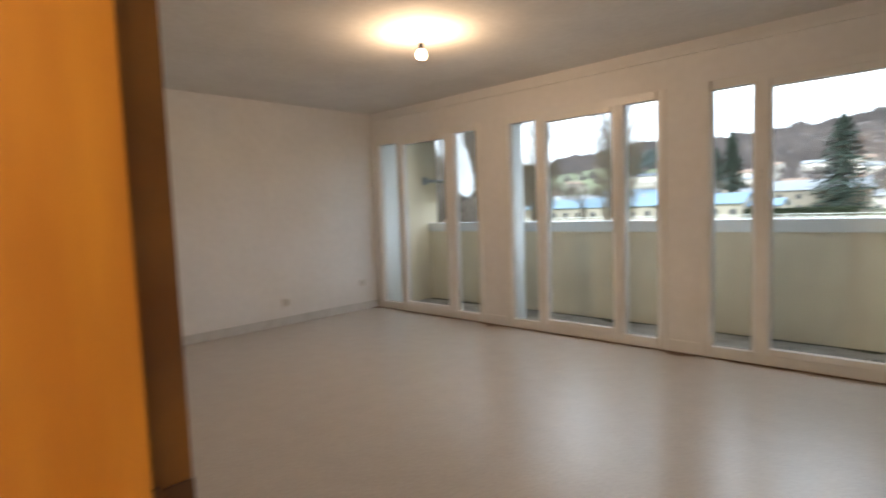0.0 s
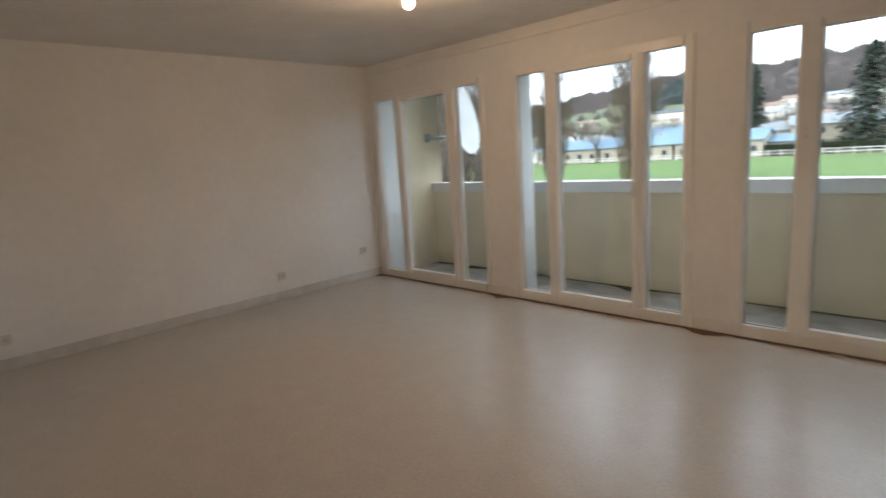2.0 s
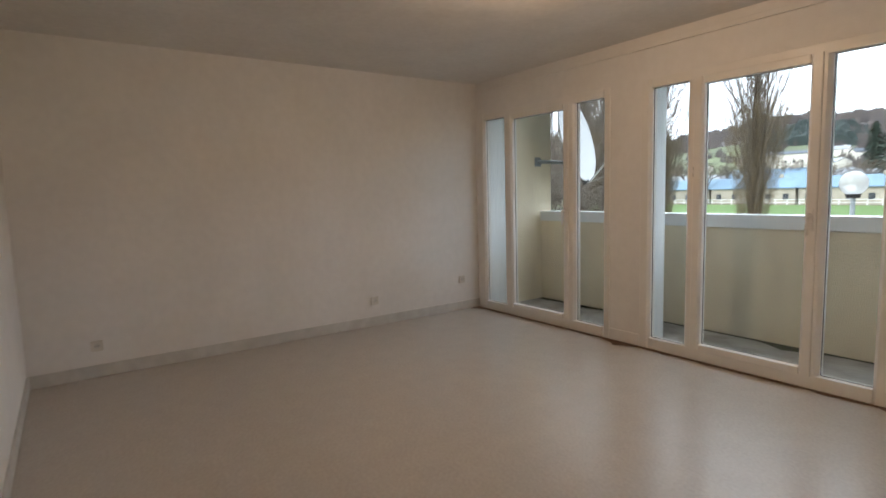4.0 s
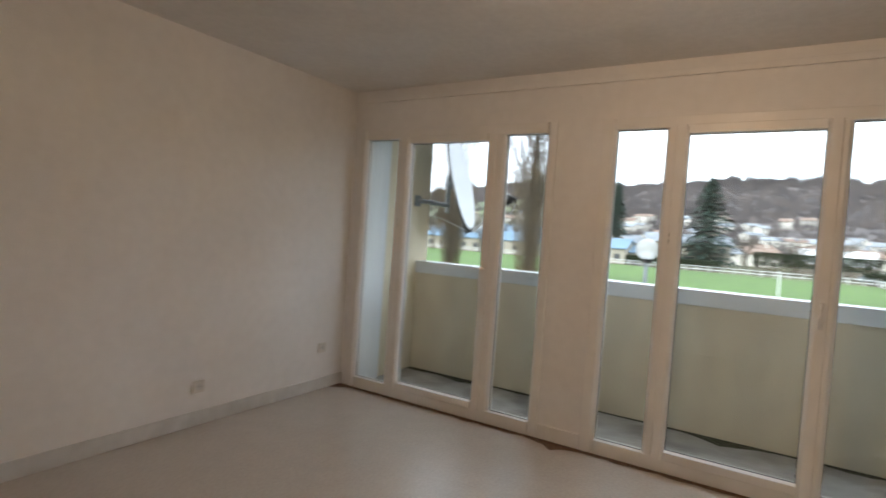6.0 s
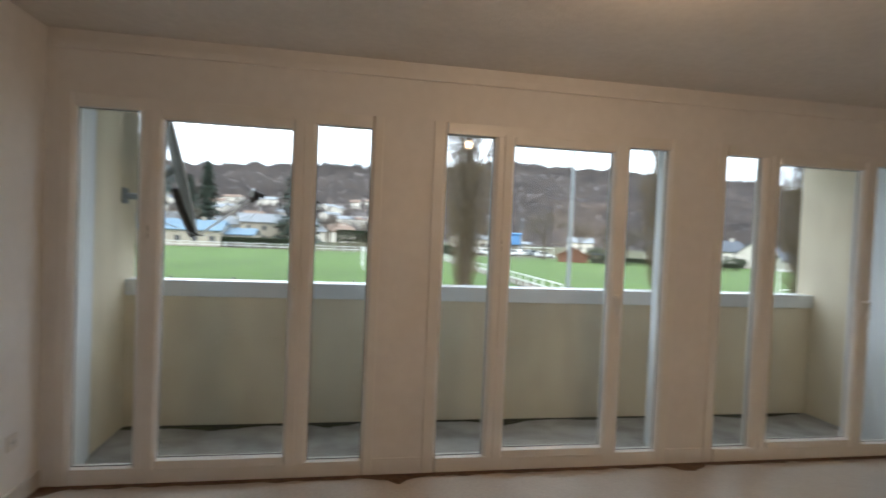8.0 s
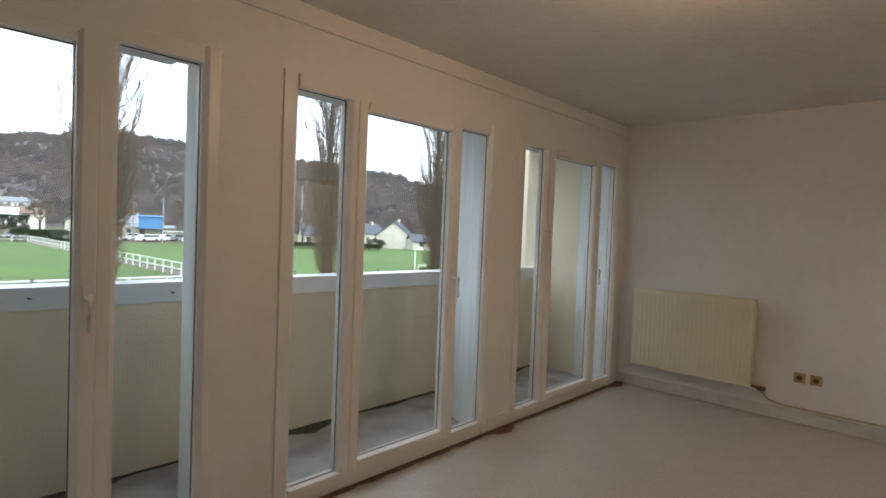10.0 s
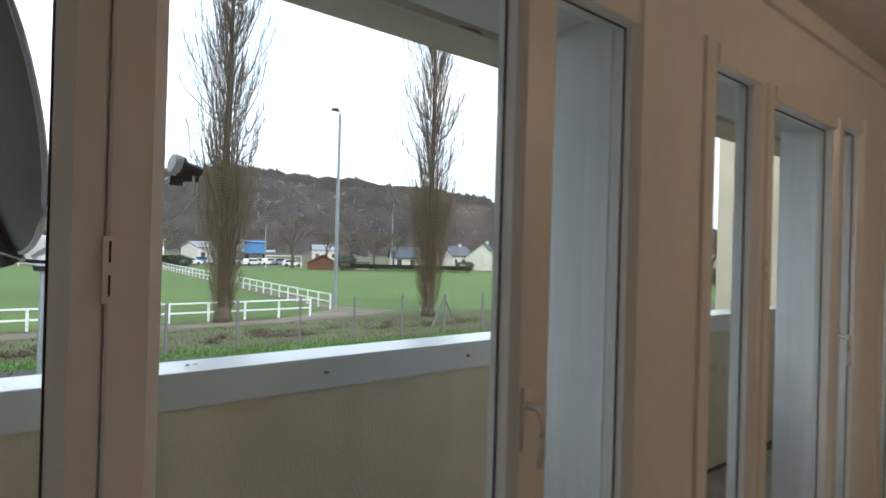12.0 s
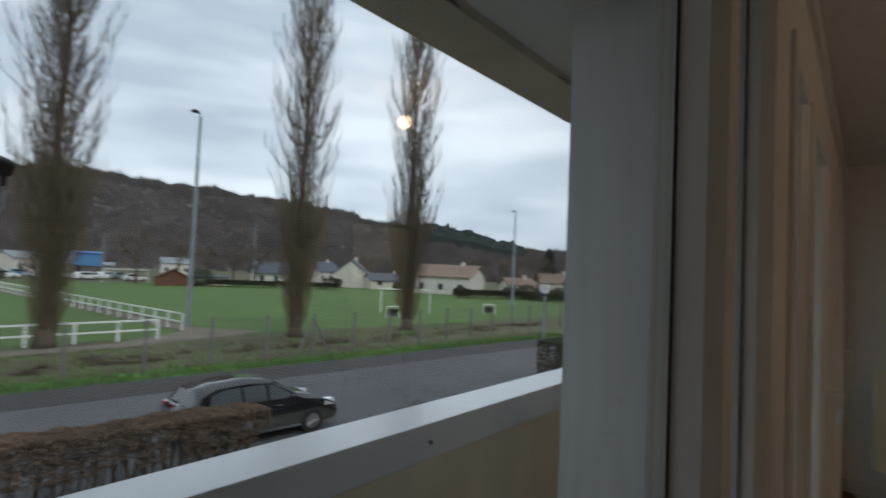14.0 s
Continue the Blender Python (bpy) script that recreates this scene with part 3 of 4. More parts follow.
def rail_run(p0, p1, n):
    t = thing("white_rail_fence", "white painted two-rail fence round the football field", "fence")
    a, b = Vector((*p0, G)), Vector((*p1, G))
    d = (b - a) / n
    u = d.normalized()
    s = Vector((-u.y, u.x, 0))
    far = bmesh.new()
    for k in range(n + 1):
        c = a + d * k
        bm = bmesh.new() if k <= 45 else far
        w = 0.065
        vs = [[bm.verts.new(c + u * i * w + s * j * w * 0.7 + Vector((0, 0, z))) for i, j in ((-1, -1), (1, -1), (1, 1), (-1, 1))] for z in (0, 1.12)]
        for q in range(4):
            bm.faces.new((vs[0][q], vs[0][(q + 1) % 4], vs[1][(q + 1) % 4], vs[1][q]))
        bm.faces.new(vs[1])
        if k <= 45:
            part("post", bm, "whitepaint", t)
    if len(far.verts):
        part("far_posts", far, "whitepaint", t, kind="stuff")
    for z in (0.55, 1.08):
        bm = bmesh.new()
        e = s * 0.05
        vs = [bm.verts.new(p + q + Vector((0, 0, z + h))) for p in (a, b) for q in (-e, e) for h in (-0.045, 0.045)]
        for f in ((0, 1, 3, 2), (4, 6, 7, 5), (0, 4, 5, 1), (2, 3, 7, 6), (0, 2, 6, 4), (1, 5, 7, 3)):
            bm.faces.new([vs[i] for i in f])
        part("rail", bm, "whitepaint", t)


rail_run((14.7, 31.5), (-75.5, 31.9), 44)
rail_run((17.5, 34.4), (17.8, 107), 36)
rail_run((17.5, 107), (-82, 108), 48)


def wire_fence():
    t = thing("wire_fence", "wire fence on weathered concrete posts along the verge", "fence")
    n = 0
    for k in range(-14, 22):
        x = 4.7 + k * 2.72
        y = 22.45 - 0.02 * x
        bm = bmesh.new()
        lean = random.uniform(-0.03, 0.03)
        tube(bm, [(x, y, G - 0.1), (x + lean, y, G + 2.1)], 0.075, 0.06, 6)
        part("post", bm, "postc", t)
    for z in (0.3, 0.9, 1.45, 1.95):
        bm = bmesh.new()
        tube(bm, [(-34, 23.1, G + z), (4.7, 22.36, G + z - 0.02), (62, 21.2, G + z)], 0.006, n=4)
        part("wire", bm, "wire", t)
    for s in (-1, 1):
        bm = bmesh.new()
        tube(bm, [(18.3 + s * 0.05, 22.1, G + 1.8), (18.3 + s * 1.0, 22.1, G)], 0.05, n=6)
        part("brace", bm, "postc", t)


wire_fence()


def ditch_litter():
    rnd = random.Random(21)
    t = thing("fallen_brushwood", "dark heaps of fallen leaves and brushwood along the ditch", "brushwood", kind="stuff")
    bm = bmesh.new()
    for k in range(70):
        cx, cy = rnd.uniform(-10, 48), 0
        cy = 25.4 - 0.03 * cx + rnd.gauss(0, 0.7)
        w, d = rnd.uniform(0.3, 1.3), rnd.uniform(0.15, 0.45)
        for q in range(70):
            p = Vector((cx + rnd.gauss(0, w * 0.5), cy + rnd.gauss(0, d * 0.5), G + abs(rnd.gauss(0, 0.11))))
            a = Vector((rnd.gauss(0, 1), rnd.gauss(0, 1), rnd.gauss(0, 0.6))).normalized()
            b = a.orthogonal().normalized()
            s = rnd.uniform(0.05, 0.14)
            bm.faces.new([bm.verts.new(p + a * s), bm.verts.new(p + b * s * 0.5), bm.verts.new(p - a * s)])
    part("litter", bm, "litter", t, fix=False, kind="stuff")
    t2 = thing("verge_grass_tufts", "tufts of longer green grass on the verge", "grass", kind="stuff")
    bm = bmesh.new()
    for k in range(16000):
        x = rnd.uniform(-8, 40)
        y = road_y(x, 22.0) + abs(rnd.gauss(0, 1.1)) if rnd.random() < 0.7 else rnd.uniform(23, 29)
        h = rnd.uniform(0.05, 0.2)
        a = rnd.uniform(0, 6.28)
        w = 0.02
        bm.faces.new([bm.verts.new((x - w * math.cos(a), y - w * math.sin(a), G)), bm.verts.new((x + w * math.cos(a), y + w * math.sin(a), G)), bm.verts.new((x + rnd.gauss(0, 0.05), y + rnd.gauss(0, 0.05), G + h))])
    part("tufts", bm, "verge", t2, fix=False, kind="stuff")


ditch_litter()


def poplar_mesh(seed, Ht=24.5):
    rnd = random.Random(seed)
    trunk = bmesh.new()
    pts = [(rnd.uniform(-0.1, 0.1) * (z > 0), rnd.uniform(-0.1, 0.1) * (z > 0), z) for z in (0, 1, 3, 6, 10, 14, 18, Ht)]
    tube(trunk, pts, 0.42, 0.05, 9)
    tube(trunk, [(0, 0, -0.1), (0, 0, 0.35), (0, 0, 0.9)], 0.58, 0.42, 9)
    for k in range(6):
        a, z0, top = rnd.uniform(0, 6.28), rnd.uniform(0.8, 3.5), rnd.uniform(6, 12)
        sp = rnd.uniform(0.25, 0.6)
        ca, sa = math.cos(a), math.sin(a)
        tube(trunk, [(ca * 0.2, sa * 0.2, z0), (ca * sp * 0.75, sa * sp * 0.75, z0 + 1.5), (ca * sp, sa * sp, z0 + (top - z0) * 0.5), (ca * sp * 1.25 + rnd.uniform(-0.2, 0.2), sa * sp * 1.25, top)], rnd.uniform(0.10, 0.17), 0.03, 7, False)
    limbs = bmesh.new()
    for k in range(300):
        z0 = 1.5 + (Ht - 3.0) * (k / 300) ** 0.9
        L = rnd.uniform(2.8, 6.2) * (1 - 0.42 * z0 / Ht)
        a = rnd.uniform(0, 6.28)
        sp = rnd.uniform(0.5, 2.85) * (1.0 - 0.25 * abs(z0 / Ht - 0.5))
        if z0 > Ht * 0.78:
            sp *= 1.0 - 0.6 * (z0 / Ht - 0.78) / 0.22
        if z0 < 6.5:
            sp *= 0.35 + 0.1 * z0
        ca, sa = math.cos(a), math.sin(a)
        P = [(0, 0, z0)]
        for j in range(1, 7):
            f = j / 6
            r = sp * (f ** 0.6) + rnd.uniform(-0.07, 0.07)
            P.append((ca * r + rnd.uniform(-0.07, 0.07), sa * r + rnd.uniform(-0.07, 0.07), min(z0 + L * f ** 1.1, Ht + 0.4)))
        tube(limbs, P, rnd.uniform(0.022, 0.05) * (1.15 - 0.5 * z0 / Ht), 0.010, 4, False)
        for q in range(12):
            j = rnd.randint(1, 5)
            b0 = Vector(P[j])
            a2 = a + rnd.uniform(-1.4, 1.4)
            l2 = rnd.uniform(0.6, 1.9)
            o = rnd.uniform(0.1, 0.42)
            tube(limbs, [b0, b0 + Vector((math.cos(a2) * o * 0.7, math.sin(a2) * o * 0.7, l2 * 0.45)), b0 + Vector((math.cos(a2) * o, math.sin(a2) * o, l2))], 0.013, 0.005, 3, False)
    shoots = bmesh.new()
    for k in range(2600):
        z0 = 0.4 + 8.4 * rnd.random() ** 0.85
        a = rnd.uniform(0, 6.28)
        wide = 0.35 + 1.65 * (z0 / 9) ** 0.9 + 0.3 * noise.noise(Vector((z0 * 0.7, a * 0.8, seed)))
        r0 = wide * rnd.uniform(0.05, 1.0) ** 0.7
        l2, o = rnd.uniform(0.5, 1.3), rnd.uniform(0.1, 0.5)
        b0 = Vector((math.cos(a) * r0, math.sin(a) * r0, z0))
        d = a + rnd.uniform(-0.8, 0.8)
        tube(shoots, [b0, b0 + Vector((math.cos(d) * o * 0.7, math.sin(d) * o * 0.7, l2 * 0.4)), b0 + Vector((math.cos(d) * o, math.sin(d) * o, l2))], 0.011, 0.004, 3, False)
    return trunk, limbs, shoots


def poplar(seed, spots):
    trunk, limbs, shoots = poplar_mesh(seed)
    t = thing("poplar_tree", "tall leafless poplar with upright branches and brown shoots round the trunk", "tree", (spots[0][0], spots[0][1], G), spots[0][3], "poplar row")
    part("trunk", trunk, "bark", t, fix=False, smooth=True)
    part("crown", limbs, "twig", t, "bare upright branches", fix=False)
    part("shoots", shoots, "shoots", t, "dense brown shoots low on the trunk", fix=False)
    t.scale = (spots[0][2],) * 3
    for x, y, s, rz in spots[1:]:
        c = copy_thing(t, pose(x, y, G, 0, 0, rz))
        c.scale = (s, s, s)


poplar(1, [(9.28, 31.3, 1.0, 0), (-24, 33, 0.95, 70), (-19.2, 33.5, 0.85, 10), (-28.8, 36, 0.9, 260), (31.2, 27.3, 0.97, 200), (-31.5, 33.5, 1.0, 120)])
poplar(2, [(21.82, 28.4, 0.92, 30), (-12.2, 33, 1.0, 150), (-27.5, 34.5, 0.95, 20), (-37, 34, 0.95, 290)])


def flood_post(x, y, h):
    t = thing("floodlight_post", "tall galvanised floodlight post beside the field", "floodlight", (x, y, G), 0, "floodlight posts")
    bm = bmesh.new()
    tube(bm, [(0, 0, 0), (0, 0, h)], 0.17, 0.09, 12)
    part("pole", bm, "galv", t)
    bm = bmesh.new()
    tube(bm, [(0, 0, h), (0, 0, h + 0.15), (-0.35, 0, h + 0.25)], 0.04, n=8)
    box(bm, -0.62, -0.2, -0.2, 0.2, h + 0.2, h + 0.36, 0.02)
    part("floodlight", bm, "black", t)


def goal(x, y, rz, w=7.32):
    t = thing("football_goal", "white painted football goal frame", "goal", (x, y, G), rz, "football goals")
    for xx in (0, w):
        bm = bmesh.new()
        tube(bm, [(xx, 0, 0), (xx, 0, 2.44)], 0.07, n=8)
        part("post", bm, "whitepaint", t)
    bm = bmesh.new()
    tube(bm, [(0, 0, 2.44), (w, 0, 2.44)], 0.07, n=8)
    part("crossbar", bm, "whitepaint", t)


flood_post(18.65, 36.0, 14.5)
flood_post(70, 110, 14.0)
flood_post(38.3, 125, 9.6)
flood_post(44.6, 126, 9.6)
flood_post(64.6, 38, 13.0)
goal(37.1, 104, 0)
goal(40.8, 39.7, -27, 5.6)
goal(3.5, 58.5, 90)


def small_goal(x, y, rz):
    t = thing("training_goal", "small white training goal with a dark wind sheet", "goal", (x, y, G), rz, "small training goals")
    for nm, pts in (("post", [(0, 0, 0), (0, 0, 1.1)]), ("post", [(1.2, 0, 0), (1.2, 0, 1.1)]), ("crossbar", [(0, 0, 1.1), (1.2, 0, 1.1)])):
        bm = bmesh.new()
        tube(bm, pts, 0.05, n=8)
        part(nm, bm, "whitepaint", t)
    bm = bmesh.new()
    prev = None
    for k in range(13):
        x = 0.05 + 1.1 * k / 12
        s = 0.35 + 0.12 * noise.noise(Vector((x * 3, 1, 0)))
        cur = [bm.verts.new((x, 0.12, 0.95 - s * 0.3)), bm.verts.new((x, 0.3 + 0.1 * math.sin(x * 7), 0.55 - s * 0.3)), bm.verts.new((x, 0.15, 0.12 + s * 0.2))]
        if prev:
            bm.faces.new((prev[0], prev[1], cur[1], cur[0]))
            bm.faces.new((prev[1], prev[2], cur[2], cur[1]))
        prev = cur
    part("net", bm, "black", t, "dark bundled net", fix=False)


small_goal(36.4, 34.5, -30)
small_goal(50.2, 33.0, -50)


def hedge(x0, x1, y0, y1, h, material, label, seed, tilt=0.0, leaf=1.0):
    rnd = random.Random(seed)
    t = thing("hedge", label, "hedge")
    bm = bmesh.new()
    L = x1 - x0
    for k in range(int(min(34000, (2400 * L + 1500) / leaf))):
        f = rnd.random()
        side = rnd.random()
        x = x0 + f * L if rnd.random() > 0.06 else rnd.choice((x0, x1))
        yc = (y0 + y1) / 2 + tilt * (x - x0)
        hw = (y1 - y0) / 2
        hh = h + 0.02 * math.sin(x * 2.3) + 0.015 * math.sin(x * 7.7)
        if side < 0.45:
            p = Vector((x, yc + rnd.uniform(-hw, hw), G + hh - abs(rnd.gauss(0, 0.05))))
        else:
            zz = rnd.uniform(0.3, 1) ** 0.75 * hh
            if zz < hh * 0.72 and noise.noise(Vector((x * 2.1, zz * 1.3, seed))) > 0.22:
                continue
            p = Vector((x, yc + (hw if side < 0.72 else -hw) * (1 - abs(rnd.gauss(0, 0.12))), G + zz))
        a = Vector((rnd.gauss(0, 1), rnd.gauss(0, 1), rnd.gauss(0, 1))).normalized()
        b = a.orthogonal().normalized()
        s = rnd.uniform(0.02, 0.045) * leaf
        bm.faces.new([bm.verts.new(p + a * s), bm.verts.new(p + b * s), bm.verts.new(p - a * s), bm.verts.new(p - b * s)])
    part("leaves", bm, material, t, fix=False)
    bm = bmesh.new()
    for k in range(int(L * 22)):
        x = x0 + rnd.random() * L
        yc = (y0 + y1) / 2 + tilt * (x - x0) + rnd.uniform(-0.2, 0.2)
        tube(bm, [(x, yc, G), (x + rnd.uniform(-0.15, 0.15), yc + rnd.uniform(-0.15, 0.15), G + h * 0.5), (x + rnd.uniform(-0.3, 0.3), yc + rnd.uniform(-0.3, 0.3), G + h * 0.95)], 0.018, 0.008, 4, False)
    part("stems", bm, "bark", t, "bare twiggy stems", fix=False)


hedge(-6.0, 7.9, 12.0, 12.9, 1.3, "hedge", "clipped hedge of dry brown leaves beside the road", 5, -0.115)
hedge(18.9, 22.6, 8.6, 9.6, 2.1, "hedge_green", "dark green clipped evergreen hedge beside the road", 6)


def car():
    t = thing("parked_car", "black five-door hatchback parked at the roadside behind a hedge", "car", (9.0, 12.75, G + 0.0), -6)
    side = [(-2.0, 0.35), (-2.08, 0.62), (-2.05, 0.95), (-1.9, 1.02), (-1.72, 1.33), (-1.3, 1.47), (-0.5, 1.51), (0.15, 1.46), (0.62, 1.22), (0.98, 0.98), (1.6, 0.88), (1.98, 0.72), (2.08, 0.5), (2.02, 0.3), (1.0, 0.22), (-1.0, 0.22)]
    bm = bmesh.new()
    rings = []
    for yy, s in ((-0.86, 0.94), (-0.88, 1), (0.88, 1), (0.86, 0.94)):
        ring = []
        for x, z in side:
            w = yy * (1 if z < 0.98 else 1 - 0.30 * (z - 0.98) / 0.5)
            ring.append(bm.verts.new((x * (0.985 if abs(yy) < 0.87 else 1), w, z if s == 1 else 0.5 + (z - 0.5) * s)))
        rings.append(ring)
    for u, v in zip(rings, rings[1:]):
        for k in range(len(side)):
            bm.faces.new((u[k], u[(k + 1) % len(side)], v[(k + 1) % len(side)], v[k]))
    bm.faces.new(rings[0]), bm.faces.new(rings[-1][::-1])
    bmesh.ops.recalc_face_normals(bm, faces=bm.faces)
    bmesh.ops.bevel(bm, geom=[e for e in bm.edges], offset=0.035, segments=2, affect="EDGES")
    part("body", bm, "carpaint", t, smooth=True)
    for s in (-1, 1):
        for nm, poly in (("rear_side_window", [(-1.55, 1.05), (-1.45, 1.30), (-1.12, 1.39), (-0.72, 1.40), (-0.72, 1.03)]), ("side_window", [(-0.66, 1.03), (-0.66, 1.40), (-0.25, 1.41), (-0.05, 1.40), (-0.05, 1.03)]), ("side_window", [(0.02, 1.03), (0.02, 1.39), (0.22, 1.36), (0.55, 1.17), (0.75, 1.02)])):
            bm = bmesh.new()
            A, B = [], []
            for x, z in poly:
                w = 0.885 * (1 - 0.30 * (z - 0.98) / 0.5) if z > 0.98 else 0.885
                A.append(bm.verts.new((x, s * (w + 0.006), z)))
                B.append(bm.verts.new((x, s * (w - 0.03), z)))
            bm.faces.new(A), bm.faces.new(B[::-1])
            for i in range(len(A)):
                bm.faces.new((A[i], B[i], B[(i + 1) % len(A)], A[(i + 1) % len(A)]))
            part(nm, bm, "carglass", t)
        for nm, x in (("door_handle", -0.62), ("door_handle", 0.28)):
            boxpart(nm, (x - 0.1, x + 0.08, *sorted((s * 0.884, s * 0.91)), 0.86, 0.885), "rim", t, "chrome door handle", 0.004)
        boxpart("side_mirror", (0.58, 0.74, *sorted((s * 0.87, s * 1.04)), 0.98, 1.11), "carpaint", t, "", 0.03)
        boxpart("headlight", (1.66, 1.99, *sorted((s * 0.62, s * 0.875)), 0.66, 0.83), "lens", t, "clear headlight", 0.03)
        boxpart("tail_light", (-2.05, -1.93, *sorted((s * 0.62, s * 0.875)), 0.75, 1.0), "redlens", t, "red tail light", 0.02)
    bm = bmesh.new()
    vs = [bm.verts.new(p) for p in ((-1.890, -0.64, 1.05), (-1.890, 0.64, 1.05), (-1.742, 0.56, 1.325), (-1.742, -0.56, 1.325))]
    vb = [bm.verts.new(v.co + Vector((0.03, 0, -0.012))) for v in vs]
    bm.faces.new(vs), bm.faces.new(vb[::-1])
    for i in range(4):
        bm.faces.new((vs[i], vb[i], vb[(i + 1) % 4], vs[(i + 1) % 4]))
    part("rear_window", bm, "carglass", t)
    bm = bmesh.new()
    vs = [bm.verts.new(p) for p in ((0.96, -0.72, 1.01), (0.96, 0.72, 1.01), (0.22, 0.62, 1.465), (0.22, -0.62, 1.465))]
    vb = [bm.verts.new(v.co + Vector((-0.03, 0, -0.03))) for v in vs]
    bm.faces.new(vs), bm.faces.new(vb[::-1])
    for i in range(4):
        bm.faces.new((vs[i], vb[i], vb[(i + 1) % 4], vs[(i + 1) % 4]))
    part("windscreen", bm, "carglass", t)
    for x in (-1.3, 1.28):
        for s in (-1, 1):
            wheel = new("wheel")
            wheel.parent = t
            wheel.location = (x, s * 0.80, 0.31)
            bm = bmesh.new()
            tube(bm, [(0, -0.10, 0), (0, 0.10, 0)], 0.31, n=28)
            part("tyre", bm, "tyre", wheel)
            bm = bmesh.new()
            tube(bm, [(0, s * 0.101, 0), (0, s * 0.108, 0)], 0.20, n=24)
            for k in range(5):
                a = k * 1.2566
                tube(bm, [(0, s * 0.112, 0), (math.cos(a) * 0.19, s * 0.112, math.sin(a) * 0.19)], 0.022, n=6)
            part("rim", bm, "rim", wheel)


car()


def globe_lamp(x, y, h, r):
    t = thing("street_lamp", "street lamp with a white opal globe on a slim grey pole", "street lamp", (x, y, G), 0, "globe lamps")
    bm = bmesh.new()
    tube(bm, [(0, 0, 0), (0, 0, h - r)], 0.06, 0.045, 12)
    part("pole", bm, "galv", t)
    bm = bmesh.new()
    tube(bm, [(0, 0, h - r - 0.05), (0, 0, h - r + 0.03)], 0.12, 0.14, 14)
    part("collar", bm, "black", t)
    bm = bmesh.new()
    bmesh.ops.create_uvsphere(bm, u_segments=24, v_segments=16, radius=r)
    bmesh.ops.translate(bm, verts=bm.verts, vec=(0, 0, h))
    part("globe", bm, "globe", t, "white opal globe", smooth=True)


globe_lamp(0.6, 9.4, 4.27, 0.25)
globe_lamp(26.3, 13.2, 3.85, 0.27)


def satellite_dish():
    t = thing("satellite_dish", "grey satellite dish with receiver arm fixed to the balcony end wall", "satellite dish")
    c, d = Vector((0.252, 1.338, 1.91)), Vector((0.925, 0.29, 0.24)).normalized()
    u = Vector((-d.y, d.x, 0)).normalized()
    v = d.cross(u).normalized()
    if v.z < 0:
        v = -v
    bm = bmesh.new()
    R = 0.5
    for off, nm, mt in ((0, "reflector", "dish"), (-0.012, "reflector_back", "dishback")):
        bm = bmesh.new()
        rings = []
        for i in range(8):
            r = R * min(1, i / 7)
            if i == 0:
                rings.append([bm.verts.new(c + d * off)])
            else:
                rings.append([bm.verts.new(c + (u * math.cos(a) * 0.93 + v * math.sin(a) * 1.05) * r + d * (0.2 * r * r + off)) for a in [k * 6.28318 / 40 for k in range(40)]])
        for k in range(40):
            bm.faces.new((rings[0][0], rings[1][k], rings[1][(k + 1) % 40]))
        for p, q in zip(rings[1:], rings[2:]):
            for k in range(40):
                bm.faces.new((p[k], q[k], q[(k + 1) % 40], p[(k + 1) % 40]))
        part(nm, bm, mt, t, "grey painted " + nm.replace("_", " "), smooth=True, fix=False)
    bm = bmesh.new()
    rim = [c + (u * math.cos(a) * 0.93 + v * math.sin(a) * 1.05) * R + d * (0.2 * R * R - 0.006) for a in [k * 6.28318 / 40 for k in range(41)]]
    tube(bm, rim, 0.0085, n=6, caps=False)
    part("rim", bm, "dish", t, "rolled rim of the reflector", smooth=True)
    lnb = Vector((0.872, 1.294, 1.742))
    low = c - v * R * 1.07 + d * 0.03
    ax = Vector((-0.93, -0.22, 0.20)).normalized()
    bm = bmesh.new()
    arm_end = Vector((0.850, 1.294, 1.695))
    tube(bm, [low + Vector((0.05, 0, 0.0)), arm_end], 0.0115, n=4)
    part("receiver_arm", bm, "armsteel", t, "galvanised receiver arm")
    bm = bmesh.new()
    tube(bm, [lnb + ax * 0.030, lnb + ax * 0.026, lnb + ax * 0.004], 0.033, 0.037, 20)
    part("receiver_cap", bm, "lnbgrey", t, "pale grey plastic cap")
    bm = bmesh.new()
    tube(bm, [lnb + ax * 0.004, lnb - ax * 0.012], 0.036, 0.034, 18)
    tube(bm, [lnb - ax * 0.012, lnb - ax * 0.03, lnb - ax * 0.078], 0.024, 0.019, 14)
    tube(bm, [lnb - ax * 0.066, lnb - ax * 0.066 + Vector((0, 0, -0.042))], 0.0065, n=8)
    box(bm, lnb.x - 0.012, lnb.x + 0.04, lnb.y - 0.016, lnb.y + 0.016, 1.685, 1.728, 0.004)
    box(bm, lnb.x - 0.032, lnb.x + 0.010, lnb.y - 0.013, lnb.y + 0.013, 1.668, 1.702, 0.004)
    part("receiver", bm, "black", t, "black receiver body and clamp")
    bm = bmesh.new()
    tube(bm, [c - v * R * f * 1.05 + d * (0.2 * R * R * f * f - 0.04) for f in (0.3, 0.5, 0.7, 0.86, 1.0, 1.06)], 0.028, 0.03, 10)
    box(bm, low.x - 0.05, low.x + 0.025, low.y - 0.025, low.y + 0.025, low.z - 0.012, low.z + 0.03, 0.008)
    part("arm_clamp", bm, "black", t, "black plastic arm clamp")
    nk = lnb - ax * 0.066
    bm = bmesh.new()
